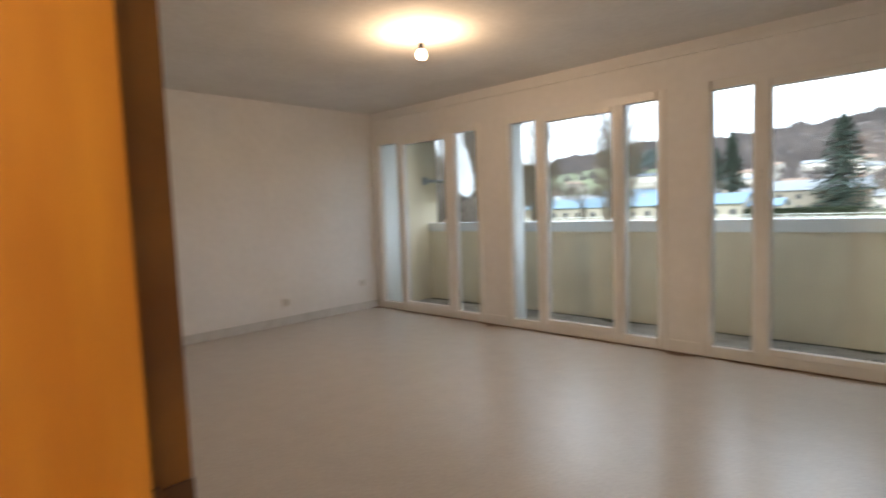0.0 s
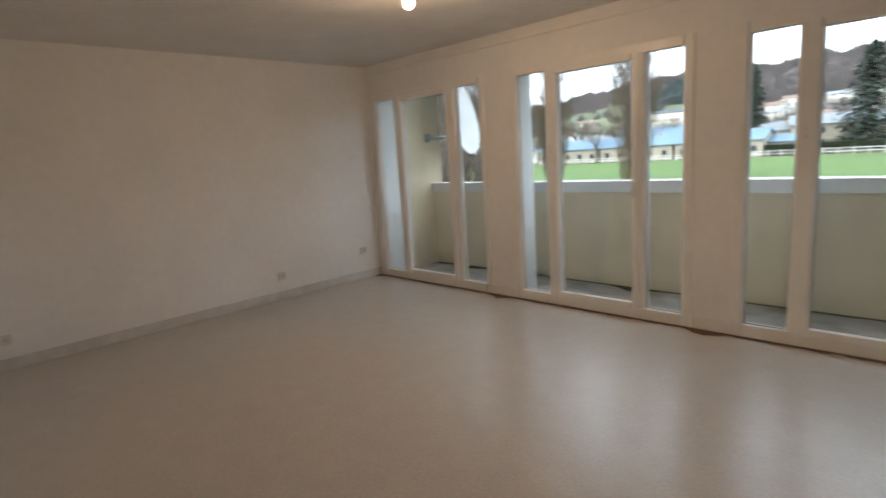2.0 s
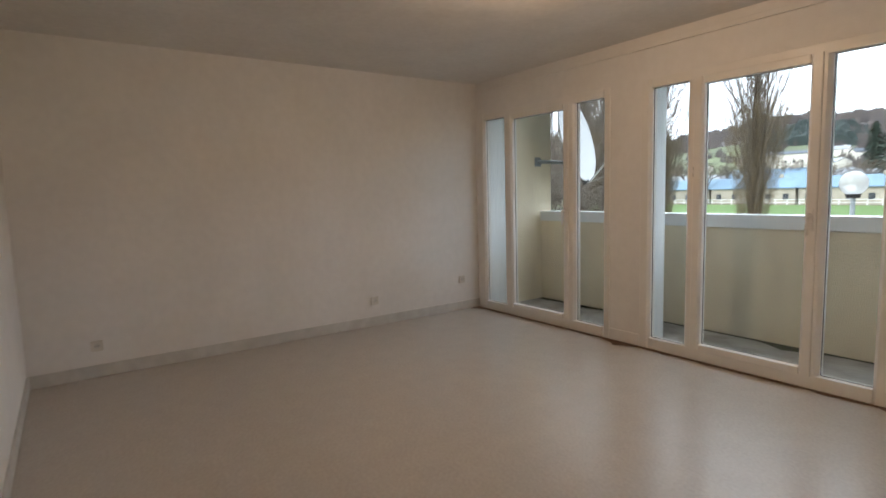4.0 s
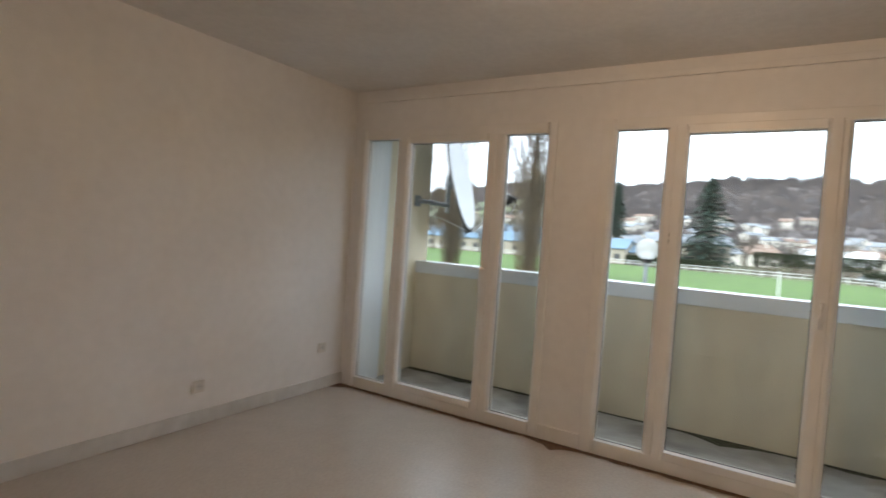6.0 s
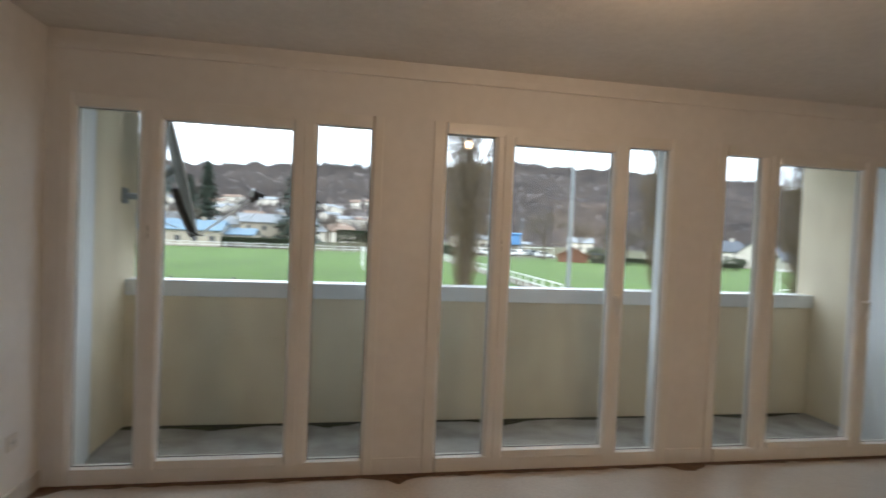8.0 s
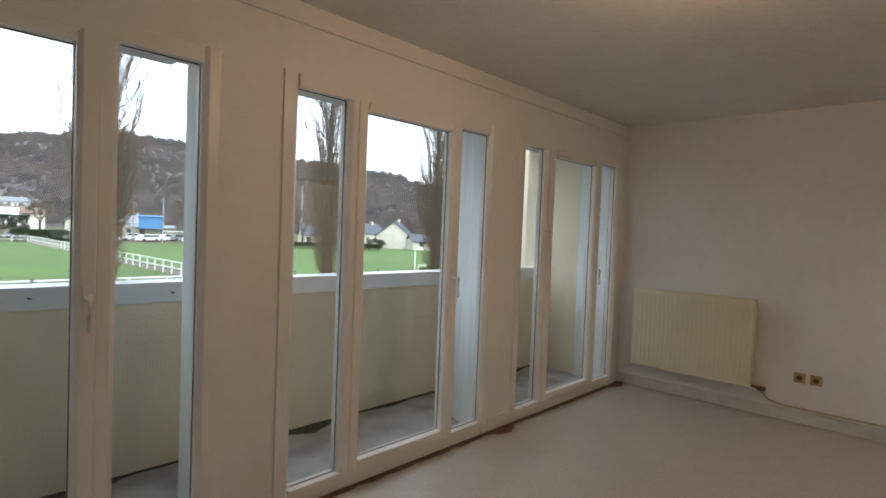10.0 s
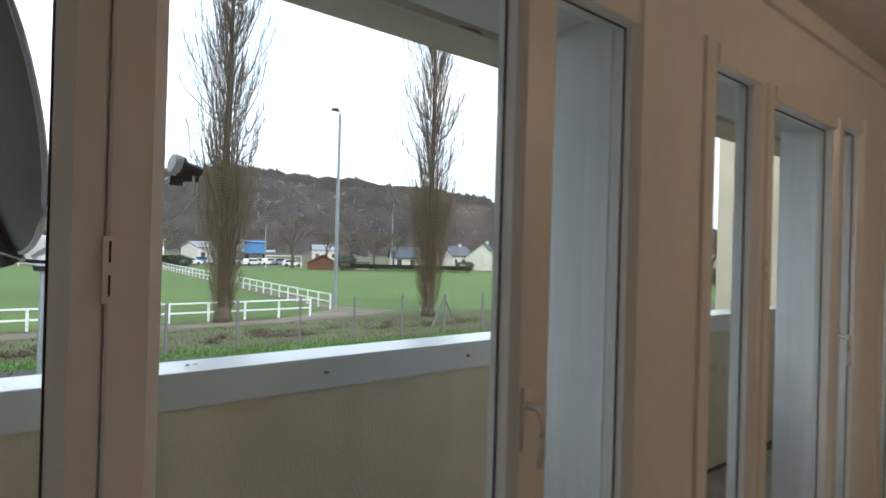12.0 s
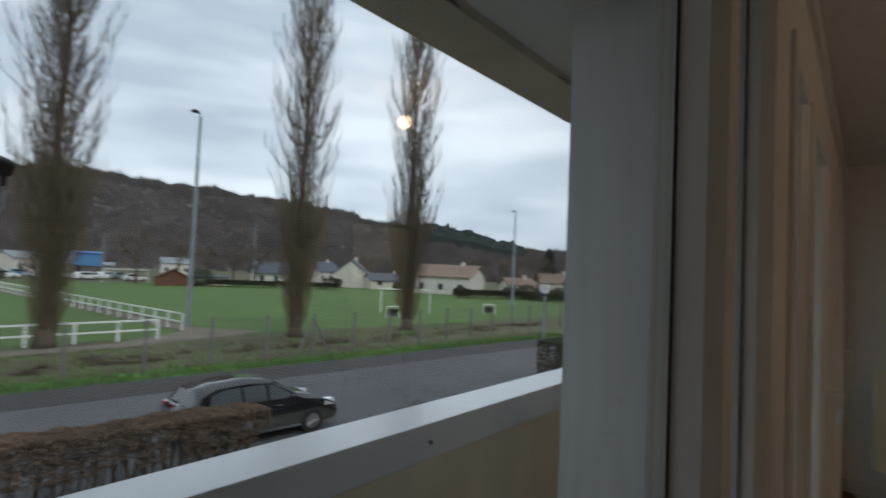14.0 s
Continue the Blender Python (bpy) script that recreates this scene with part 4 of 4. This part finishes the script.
    tube(bm, [nk + Vector((0, 0, -0.04)), Vector((0.935, 1.30, 1.64)), Vector((0.905, 1.30, 1.60)), Vector((0.80, 1.31, 1.49)), Vector((0.66, 1.31, 1.43)), Vector((0.50, 1.30, 1.385)), Vector((0.43, 1.29, 1.39)), Vector((0.33, 1.28, 1.43)), Vector((0.16, 1.22, 1.5)), Vector((0.064, 1.10, 1.52))], 0.0032, n=6)
    part("cable", bm, "lnbgrey", t, "thin pale aerial cable")
    bm = bmesh.new()
    tube(bm, [(0.435, 1.29, 1.389), (0.49, 1.30, 1.384)], 0.006, n=8)
    part("connector", bm, "black", t, "black cable connector")
    bm = bmesh.new()
    back = c - d * 0.07
    tube(bm, [(0.062, 0.90, 1.655), (0.12, 0.98, 1.655), back + Vector((-0.03, 0, -0.25))], 0.022, n=10)
    tube(bm, [back + Vector((-0.03, 0, -0.33)), back + Vector((-0.03, 0, 0.06))], 0.024, n=10)
    tube(bm, [back + Vector((-0.03, 0, -0.05)), c - d * 0.013], 0.04, n=10)
    box(bm, 0.061, 0.071, 0.85, 0.95, 1.60, 1.71, 0.002)
    part("wall_bracket", bm, "galv", t, "grey steel wall bracket")


satellite_dish()


# distance
SKY = [(-100, 3.0), (-75, 3.0), (-60, 3.0), (-50, 3.0), (-40, 3.2), (-34, 3.8), (-29, 4.6), (-22, 5.5), (-15, 5.5), (-9, 5.9), (-4, 6.4), (2, 6.4), (6, 6.3), (10, 6.8), (17, 7.5), (21, 7.1), (26, 7.0), (33, 6.4), (40, 5.6), (45, 4.6), (50, 4.3), (54, 3.6), (58, 2.6), (64, 2.2), (80, 1.5), (100, 1.2)]
NEAR, FAR, BASE = 270, 650, G - 1.0


def ridge(az):
    for (a0, e0), (a1, e1) in zip(SKY, SKY[1:]):
        if a0 <= az <= a1:
            f = (az - a0) / (a1 - a0)
            return e0 + (e1 - e0) * f * f * (3 - 2 * f)
    return 1.2


def slope_z(az, r):
    g = max(0.0, (r - NEAR) / (FAR - NEAR))
    return BASE + (FAR * math.tan(radians(ridge(az))) + 1.5 - BASE) * g ** 1.35


def hill(name, az0, az1, r0, r1, lift, material, label, amp, step=0.3, rows_n=22):
    bm = bmesh.new()
    rows = []
    n = int((az1 - az0) / step)
    for i in range(n + 1):
        az = az0 + i * step
        a = radians(az)
        edge = min(1, (az - az0) / 2.5, (az1 - az) / 2.5)
        row = []
        for k in range(rows_n):
            r = r0 + (r1 - r0) * k / (rows_n - 1)
            z = slope_z(az, r) + (lift * edge if k else -3)
            if k > 1:
                z += amp * (noise.noise(Vector((az * 1.9, r * 0.09, 1.0))) + 0.7 * noise.noise(Vector((az * 4.7, r * 0.2, 5.0))))
            row.append(bm.verts.new((math.sin(a) * r + 2, math.cos(a) * r - 2, z)))
        rows.append(row)
    for u, v in zip(rows, rows[1:]):
        for k in range(rows_n - 1):
            bm.faces.new((u[k], v[k], v[k + 1], u[k + 1]))
    return tagged(part(name, bm, material, fix=False), label, "hill", kind="structure")


hill("backdrop_hill", -100, 100, NEAR, FAR, 0, "wood", "long wooded hill of bare brown trees", 1.8)
hill("backdrop_meadow", -46, -17, 285, 520, 2.5, "meadow", "green meadow slope below the woods", 0.8, 0.6, 12)
hill("backdrop_evergreens", 47, 61, 520, FAR - 4, 9, "evergreen", "dark evergreen wood on the hill", 7)
hill("backdrop_evergreens", -26, -21, 380, 440, 7, "evergreen", "dark evergreen wood on the hill", 4)
hill("backdrop_evergreens", -24, -16, 470, 560, 9, "evergreen", "dark evergreen wood on the hill", 7)


def far_woods():
    rnd = random.Random(17)
    vs, fs = [], []
    for k in range(26000):
        az = rnd.uniform(-62, 70)
        r = rnd.uniform(285, FAR + 4) if rnd.random() < 0.8 else FAR - rnd.uniform(0, 30)
        if -46 < az < -17 and r < 540 and noise.noise(Vector((az * 0.5, r * 0.02, 2))) > -0.1:
            continue
        if -19 < az < 9 and r < 430 and rnd.random() < 0.75:
            continue
        a = radians(az)
        x, y, z = math.sin(a) * r + 2, math.cos(a) * r - 2, slope_z(az, r) - 1
        hh = rnd.uniform(5, 10) * (1.0 + 0.7 * noise.noise(Vector((az * 0.9, r * 0.03, 7.0))))
        w = rnd.uniform(2.0, 4.0)
        for j in range(9):
            q, e = rnd.uniform(-1, 1), rnd.uniform(-1, 1)
            side, back = q * w, e * w * 0.3
            tip = (x + math.cos(a) * side + math.sin(a) * back, y - math.sin(a) * side + math.cos(a) * back, z + hh * (1.0 - 0.5 * q * q) * rnd.uniform(0.7, 1))
            s = rnd.uniform(0.22, 0.6)
            n = len(vs)
            m = ((x + tip[0]) / 2 + rnd.uniform(-0.5, 0.5), (y + tip[1]) / 2, z + (tip[2] - z) * 0.3)
            vs.extend([(m[0] - s * math.cos(a), m[1] + s * math.sin(a), m[2]), (m[0] + s * math.cos(a), m[1] - s * math.sin(a), m[2]), tip])
            fs.append((n, n + 1, n + 2))
    me = bpy.data.meshes.new("far_woods")
    me.from_pydata(vs, [], fs)
    me.materials.append(M["farwood"])
    tagged(new("far_woods", me), "bare brown winter woods covering the far hillside", "trees", kind="stuff")


far_woods()


def polar(az, r):
    return 2 + math.sin(radians(az)) * r, -2 + math.cos(radians(az)) * r


def house(x, y, z, w, d, h, rh, rz, roof="tile_roof", wall="house", label="pale rendered house with a tiled gable roof", wins=3):
    t = thing("house", label, "house", (x, y, z), rz)
    bm = bmesh.new()
    box(bm, -w / 2, w / 2, -d / 2, d / 2, -2, h)
    prism(bm, [(-d / 2, h + 0.001), (d / 2, h + 0.001), (0, h + rh - 0.1)], "x", -w / 2, w / 2)
    part("wall", bm, wall, t)
    bm = bmesh.new()
    e = 0.4
    for s in (-1, 1):
        prism(bm, [(s * (d / 2 + e), h - rh * e / (d / 2)), (s * (d / 2 + e), h - rh * e / (d / 2) + 0.2), (0, h + rh + 0.2), (0, h + rh)], "x", -w / 2 - e, w / 2 + e)
    part("roof", bm, roof, t)
    if wins:
        for k in range(wins):
            xx = -w / 2 + w * (k + 0.5) / wins
            for zz in ([0.9] if h < 4 else [0.9, 3.5]):
                bm = bmesh.new()
                box(bm, xx - 0.5, xx + 0.5, -d / 2 - 0.06, -d / 2 - 0.01, zz, zz + 1.2)
                part("window", bm, "pane", t)
        bm = bmesh.new()
        box(bm, w * 0.22, w * 0.22 + 0.6, -0.5, 0.1, h + rh * 0.6, h + rh + 0.8)
        part("chimney", bm, wall, t)
    return t


def village():
    rnd = random.Random(11)
    house(*polar(51.2, 111), G, 12.5, 9, 3.6, 2.2, -74, label="cream bungalow with a broad clay tiled roof")
    house(*polar(58.5, 118), G, 6, 6, 2.4, 1.3, -38, label="low cream outbuilding with a tiled roof", wins=1)
    house(*polar(41.2, 128), G, 9, 8, 3.0, 3.2, 40, "slate_roof", label="white house with a steep slate roof")
    house(*polar(44.5, 122), G, 8, 6, 2.0, 1.4, -30, "slate_roof", label="low house with a dark roof", wins=2)
    house(*polar(33.2, 126), G, 9, 7, 2.6, 2.2, -25, "slate_roof", label="cream house with a dark roof and dormers")
    house(*polar(38.0, 150), G, 9, 7, 3.2, 2.4, 10, "slate_roof", label="white house with a dark slate roof")
    house(*polar(23.9, 108), G, 4, 5.6, 1.3, 1.5, 66, "brick", "brick", "low dark red wooden shed", 0)
    house(*polar(27.2, 110), G, 5.5, 2, 1.6, 0.2, -20, "slate_roof", "house", "small white block shelter", 0)
    house(*polar(62.5, 130), G, 8, 7, 3.0, 2.0, -50, label="pale house with a tiled roof")
    house(*polar(66.0, 120), G, 9, 7, 3.0, 2.0, -50, label="pale house with a tiled roof")
    for az, r, w in ((12.8, 165, 8), (15.8, 165, 6), (24.5, 190, 8), (35.8, 175, 10)):
        house(*polar(az, r), G, w, 9, rnd.uniform(2.8, 4.2), rnd.uniform(0.6, 2.2), rnd.uniform(-30, 20), rnd.choice(["tile_roof", "greyroof", "greyroof"]), label="pale low building beyond the football field")
    house(*polar(17.6, 151), G, 9, 4, 2.6, 0.5, -20, "greyroof", "pavwall", "low grey kiosk building", 2)
    house(*polar(17.4, 146), G + 4.4, 5, 0.6, 0.9, 0.1, -20, "blue", "blue", "bright blue sign panel on the kiosk", 0)
    for k in range(3):
        house(-66 + k * 17, 116, G, 16.4, 9, 3.3, 1.9, 0, "paleblue", "pavwall", "long sports pavilion with a pale blue roof", 5)
    house(-22.5, 118, G, 9, 7, 2.6, 1.2, 0, "paleblue", "pavwall", "small sports pavilion with a pale blue roof", 2)
    for k in range(4):
        house(-84 + k * 22, 152, G, 20, 12, 4.6 + (k % 2) * 1.0, 2.2, 3 + k * 4, "greyroof" if k != 1 else "paleblue", "pavwall", "long pale hall with a grey roof", 5)
    house(*polar(-21.5, 330), slope_z(-21.5, 330) + 6, 30, 10, 8, 1.5, 5, "slate_roof", "house", "large white school building on the hillside", 8)
    for az, w, rz in ((3.6, 8, 20), (6.3, 6, -10)):
        house(*polar(az, 146), G, w, 6, 3.0, 2.8, rz, "whitepaint", "pavwall", "white marquee tent beyond the hedge", 0)
    house(*polar(5.6, 175), G, 22, 9, 5.0, 1.6, 4, label="long low house with a red-brown tiled roof")
    for k in range(96):
        az = rnd.uniform(-19, 9) if k < 80 else rnd.uniform(-45, -20)
        r = rnd.uniform(180, 430)
        if k % 3 == 0:
            r = rnd.uniform(150, 260)
        if az > -1:
            r = max(r, 330)
        house(*polar(az, r), slope_z(az, r), rnd.uniform(8, 14), rnd.uniform(7, 9), rnd.uniform(2.8, 6), rnd.uniform(1.4, 2.4), rnd.uniform(-50, 50), rnd.choice(["tile_roof", "greyroof", "greyroof", "slate_roof"]), "house", "white rendered house on the wooded hillside", 2)


village()


def far_car(x, y, rz, paint, label):
    t = thing("parked_car", label, "car", (x, y, G + 0.02), rz, "cars beyond the field")
    bm = bmesh.new()
    prism(bm, [(-2.1, 0.25), (2.1, 0.25), (2.15, 0.7), (1.1, 0.9), (0.5, 1.4), (-1.4, 1.45), (-2.0, 0.95)], "y", -0.85, 0.85)
    part("body", bm, paint, t)
    for s in (-1, 1):
        bm = bmesh.new()
        prism(bm, [(-1.5, 0.95), (0.85, 0.95), (0.4, 1.33), (-1.3, 1.36)], "y", *sorted((s * 0.852, s * 0.862)))
        part("side_window", bm, "carglass", t)
    for xx in (-1.3, 1.3):
        bm = bmesh.new()
        tube(bm, [(xx, -0.87, 0.31), (xx, 0.87, 0.31)], 0.31, n=14)
        part("wheel", bm, "tyre", t)


rnd_cars = random.Random(9)
for k in range(14):
    az, r = 7.5 + k * 1.05 + rnd_cars.uniform(-0.3, 0.3), 128 + rnd_cars.uniform(-5, 8)
    paint, col = rnd_cars.choice([("whitepaint", "white"), ("galv", "silver"), ("carpaint", "black"), ("whitepaint", "white"), ("blue", "blue")])
    far_car(*polar(az, r), rnd_cars.uniform(-20, 20), paint, col + " car parked beyond the football field")


def bush(x, y, r, h, seed, label="dark evergreen garden bush"):
    rnd = random.Random(seed)
    t = thing("bush", label, "bush", (x, y, G))
    bm = bmesh.new()
    for k in range(900):
        d = Vector((rnd.gauss(0, 1), rnd.gauss(0, 1), rnd.gauss(0, 1))).normalized() * rnd.uniform(0.6, 1.05)
        p = Vector((d.x * r, d.y * r, h * 0.5 + d.z * h * 0.5))
        a = Vector((rnd.gauss(0, 1), rnd.gauss(0, 1), rnd.gauss(0, 1))).normalized()
        b = a.orthogonal().normalized()
        s = rnd.uniform(0.12, 0.3)
        bm.faces.new([bm.verts.new(p + a * s), bm.verts.new(p + b * s), bm.verts.new(p - a * s)])
    part("leaves", bm, "hedge_green", t, fix=False)


for k, (az, r, w, h) in enumerate(((26.3, 108, 2.2, 3.2), (48.0, 112, 3.2, 3.0), (46.2, 114, 2.0, 2.0), (52.5, 104, 1.6, 1.8), (57.6, 104, 1.5, 2.2), (59.5, 100, 2.6, 2.8), (61.5, 98, 3.0, 2.4), (64.0, 96, 3.0, 3.0), (39.0, 122, 2.4, 2.2), (10.5, 112, 2.2, 2.2))):
    bush(*polar(az, r), w, h, 40 + k)


def shrub(x, y, r, h, seed):
    rnd = random.Random(seed)
    t = thing("shrub", "half-bare brown shrub beyond the balcony", "bush", (x, y, G), 0, "brown shrubs")
    st, lv = bmesh.new(), bmesh.new()
    for k in range(90):
        a, q = rnd.uniform(0, 6.28), rnd.uniform(0.2, 1)
        z = h * rnd.uniform(0.6, 1) * (1.1 - 0.35 * q)
        P = [Vector((0, 0, 0)), Vector((math.cos(a) * r * q * 0.5, math.sin(a) * r * q * 0.5, z * 0.45)), Vector((math.cos(a) * r * q, math.sin(a) * r * q, z))]
        tube(st, P, 0.02, 0.006, 4, False)
        for j in range(9):
            p = P[1].lerp(P[2], rnd.uniform(0.1, 1.05)) + Vector((rnd.gauss(0, 0.08), rnd.gauss(0, 0.08), rnd.gauss(0, 0.08)))
            n1 = Vector((rnd.gauss(0, 1), rnd.gauss(0, 1), rnd.gauss(0, 1))).normalized()
            n2 = n1.orthogonal().normalized()
            s = rnd.uniform(0.025, 0.06)
            lv.faces.new([lv.verts.new(p + n1 * s), lv.verts.new(p + n2 * s * 0.6), lv.verts.new(p - n1 * s), lv.verts.new(p - n2 * s * 0.6)])
    part("stems", st, "bark", t, "thin bare stems", fix=False)
    part("leaves", lv, "hedge", t, "withered brown leaves", fix=False)


shrub(-0.35, 10.6, 0.75, 2.9, 71)
shrub(-2.8, 12.0, 1.2, 2.6, 72)
shrub(10.4, 9.3, 0.5, 0.95, 73)
shrub(11.4, 9.1, 0.45, 1.15, 74)


def conifer(x, y, h, w, seed):
    rnd = random.Random(seed)
    t = thing("conifer_tree", "tall dark green conifer beyond the football field", "tree", (x, y, G))
    bm = bmesh.new()
    tube(bm, [(0, 0, 0), (0.1, 0, h * 0.5), (0, 0, h)], 0.35, 0.04, 7)
    part("trunk", bm, "bark", t)
    bm = bmesh.new()
    for k in range(2600):
        z = h * (0.1 + 0.9 * rnd.random() ** 1.15)
        g = 1 - (z / h - 0.1) / 0.9
        R = w * 0.5 * (g ** 0.62) * (0.78 + 0.3 * noise.noise(Vector((z * 0.6, seed, rnd.random() * 0.6)))) + 0.15
        a = rnd.uniform(0, 6.28)
        r = R * rnd.uniform(0.15, 1.05)
        p = Vector((math.cos(a) * r, math.sin(a) * r, z - 0.25 * r))
        o = Vector((math.cos(a), math.sin(a), -0.35)) * rnd.uniform(0.5, 1.1)
        s = Vector((-math.sin(a), math.cos(a), rnd.uniform(-0.4, 0.4))) * rnd.uniform(0.25, 0.5)
        bm.faces.new([bm.verts.new(p - o * 0.5 + s), bm.verts.new(p + o), bm.verts.new(p - o * 0.5 - s)])
    part("crown", bm, "conifer", t, fix=False)


conifer(-36, 150, 21.5, 10, 1)
conifer(-11.4, 140, 21.5, 17, 2)
conifer(-48, 178, 20, 9, 3)
conifer(*polar(62, 150), 12, 7, 4)


def bare_tree(seed, spots, label, Ht=13, kind_mat="twig"):
    rnd = random.Random(seed)
    t = thing("bare_tree", label, "tree", (*spots[0][:2], G), 0, "bare field trees")
    trunk, crown = bmesh.new(), bmesh.new()
    tube(trunk, [(0, 0, -0.1), (0.05, 0, Ht * 0.18), (0, 0.1, Ht * 0.33)], Ht * 0.025, Ht * 0.018, 9)

    def grow(p, d, L, r, lev):
        q = p + d * L * 0.5 + Vector((rnd.uniform(-1, 1), rnd.uniform(-1, 1), rnd.uniform(-0.5, 0.5))) * L * 0.07
        e = p + d * L
        tube(trunk if lev < 2 else crown, [p, q, e], r, r * 0.6, 5 if lev < 3 else 3, False)
        if lev < 5:
            for k in range(4 if lev < 4 else 5):
                nd = (d + Vector((rnd.gauss(0, 1), rnd.gauss(0, 1), rnd.gauss(0.25, 0.6))) * 0.55).normalized()
                grow(p + (e - p) * rnd.uniform(0.45, 1), nd, L * rnd.uniform(0.58, 0.8), max(0.012, r * 0.52), lev + 1)

    for k in range(4):
        a = k * 1.57 + rnd.uniform(-0.3, 0.3)
        grow(Vector((0, 0, Ht * rnd.uniform(0.22, 0.33))), Vector((math.cos(a) * 0.5, math.sin(a) * 0.5, 1)).normalized(), Ht * 0.24, Ht * 0.012, 1)
    part("trunk", trunk, "bark", t, fix=False)
    part("crown", crown, kind_mat, t, "bare twiggy crown", fix=False)
    t.scale = (spots[0][2],) * 3
    for x, y, s in spots[1:]:
        c = copy_thing(t, pose(x, y, G, 0, 0, x * 37 % 360))
        c.scale = (s, s, s)


bare_tree(3, [(*polar(20.9, 112), 1.0), (*polar(31.4, 118), 0.8), (*polar(60.5, 105), 0.85), (*polar(64, 98), 0.9), (*polar(9, 128), 0.8), (*polar(-37, 52), 1.0), (*polar(-43, 40), 0.85), (*polar(-36.5, 30), 0.45), (*polar(-40, 27), 0.5), (*polar(-44, 26), 0.55), (*polar(-46, 34), 0.8), (*polar(-39.5, 36), 0.75), (*polar(-44.5, 55), 1.0), (*polar(-33, 125), 0.8), (*polar(-28, 128), 0.9), (*polar(-24, 135), 0.8), (*polar(-18, 130), 0.75), (*polar(-30, 165), 1.1), (*polar(-21, 165), 1.0), (*polar(-13, 160), 0.8), (*polar(-6, 150), 0.7), (*polar(27, 132), 0.8), (*polar(34.5, 126), 0.75)], "broad leafless tree standing beside the football field")
bare_tree(4, [(*polar(29.3, 120), 0.75), (*polar(57.5, 120), 0.8), (*polar(24.5, 135), 0.9), (*polar(5, 135), 0.8), (*polar(-41, 47), 0.95), (*polar(-48, 42), 0.9), (*polar(-41.5, 31), 0.6), (*polar(-35.5, 44), 0.8), (*polar(-2, 150), 0.8), (*polar(36.5, 140), 0.7), (*polar(-34, 140), 1.0), (*polar(-26, 140), 0.9), (*polar(-16, 145), 0.9), (*polar(2, 140), 0.7), (*polar(15, 135), 0.7), (*polar(43, 130), 0.8), (*polar(54, 125), 0.8), (*polar(47.5, 135), 0.7), (*polar(67, 95), 1.0)], "leafless spreading tree beyond the field")


for x0, x1, y0, h in ((-24, -6, 112, 2.0), (-1, 20, 124, 4.4), (16, 23, 112, 2.0), (-34, -27, 112, 1.8)):
    hedge(x0, x1, y0, y0 + 1.2, h, "hedge_green", "long dark green hedge behind the far rail", int(x1) + 60, leaf=4.0)
hedge(*(75, 96), 55, 56.2, 1.5, "hedge_green", "dark garden hedge in front of the bungalow", 31, -0.5, 3.0)
hedge(50, 70, 92, 93.2, 1.3, "hedge_green", "low dark hedge along the gardens", 32, -0.6, 3.0)
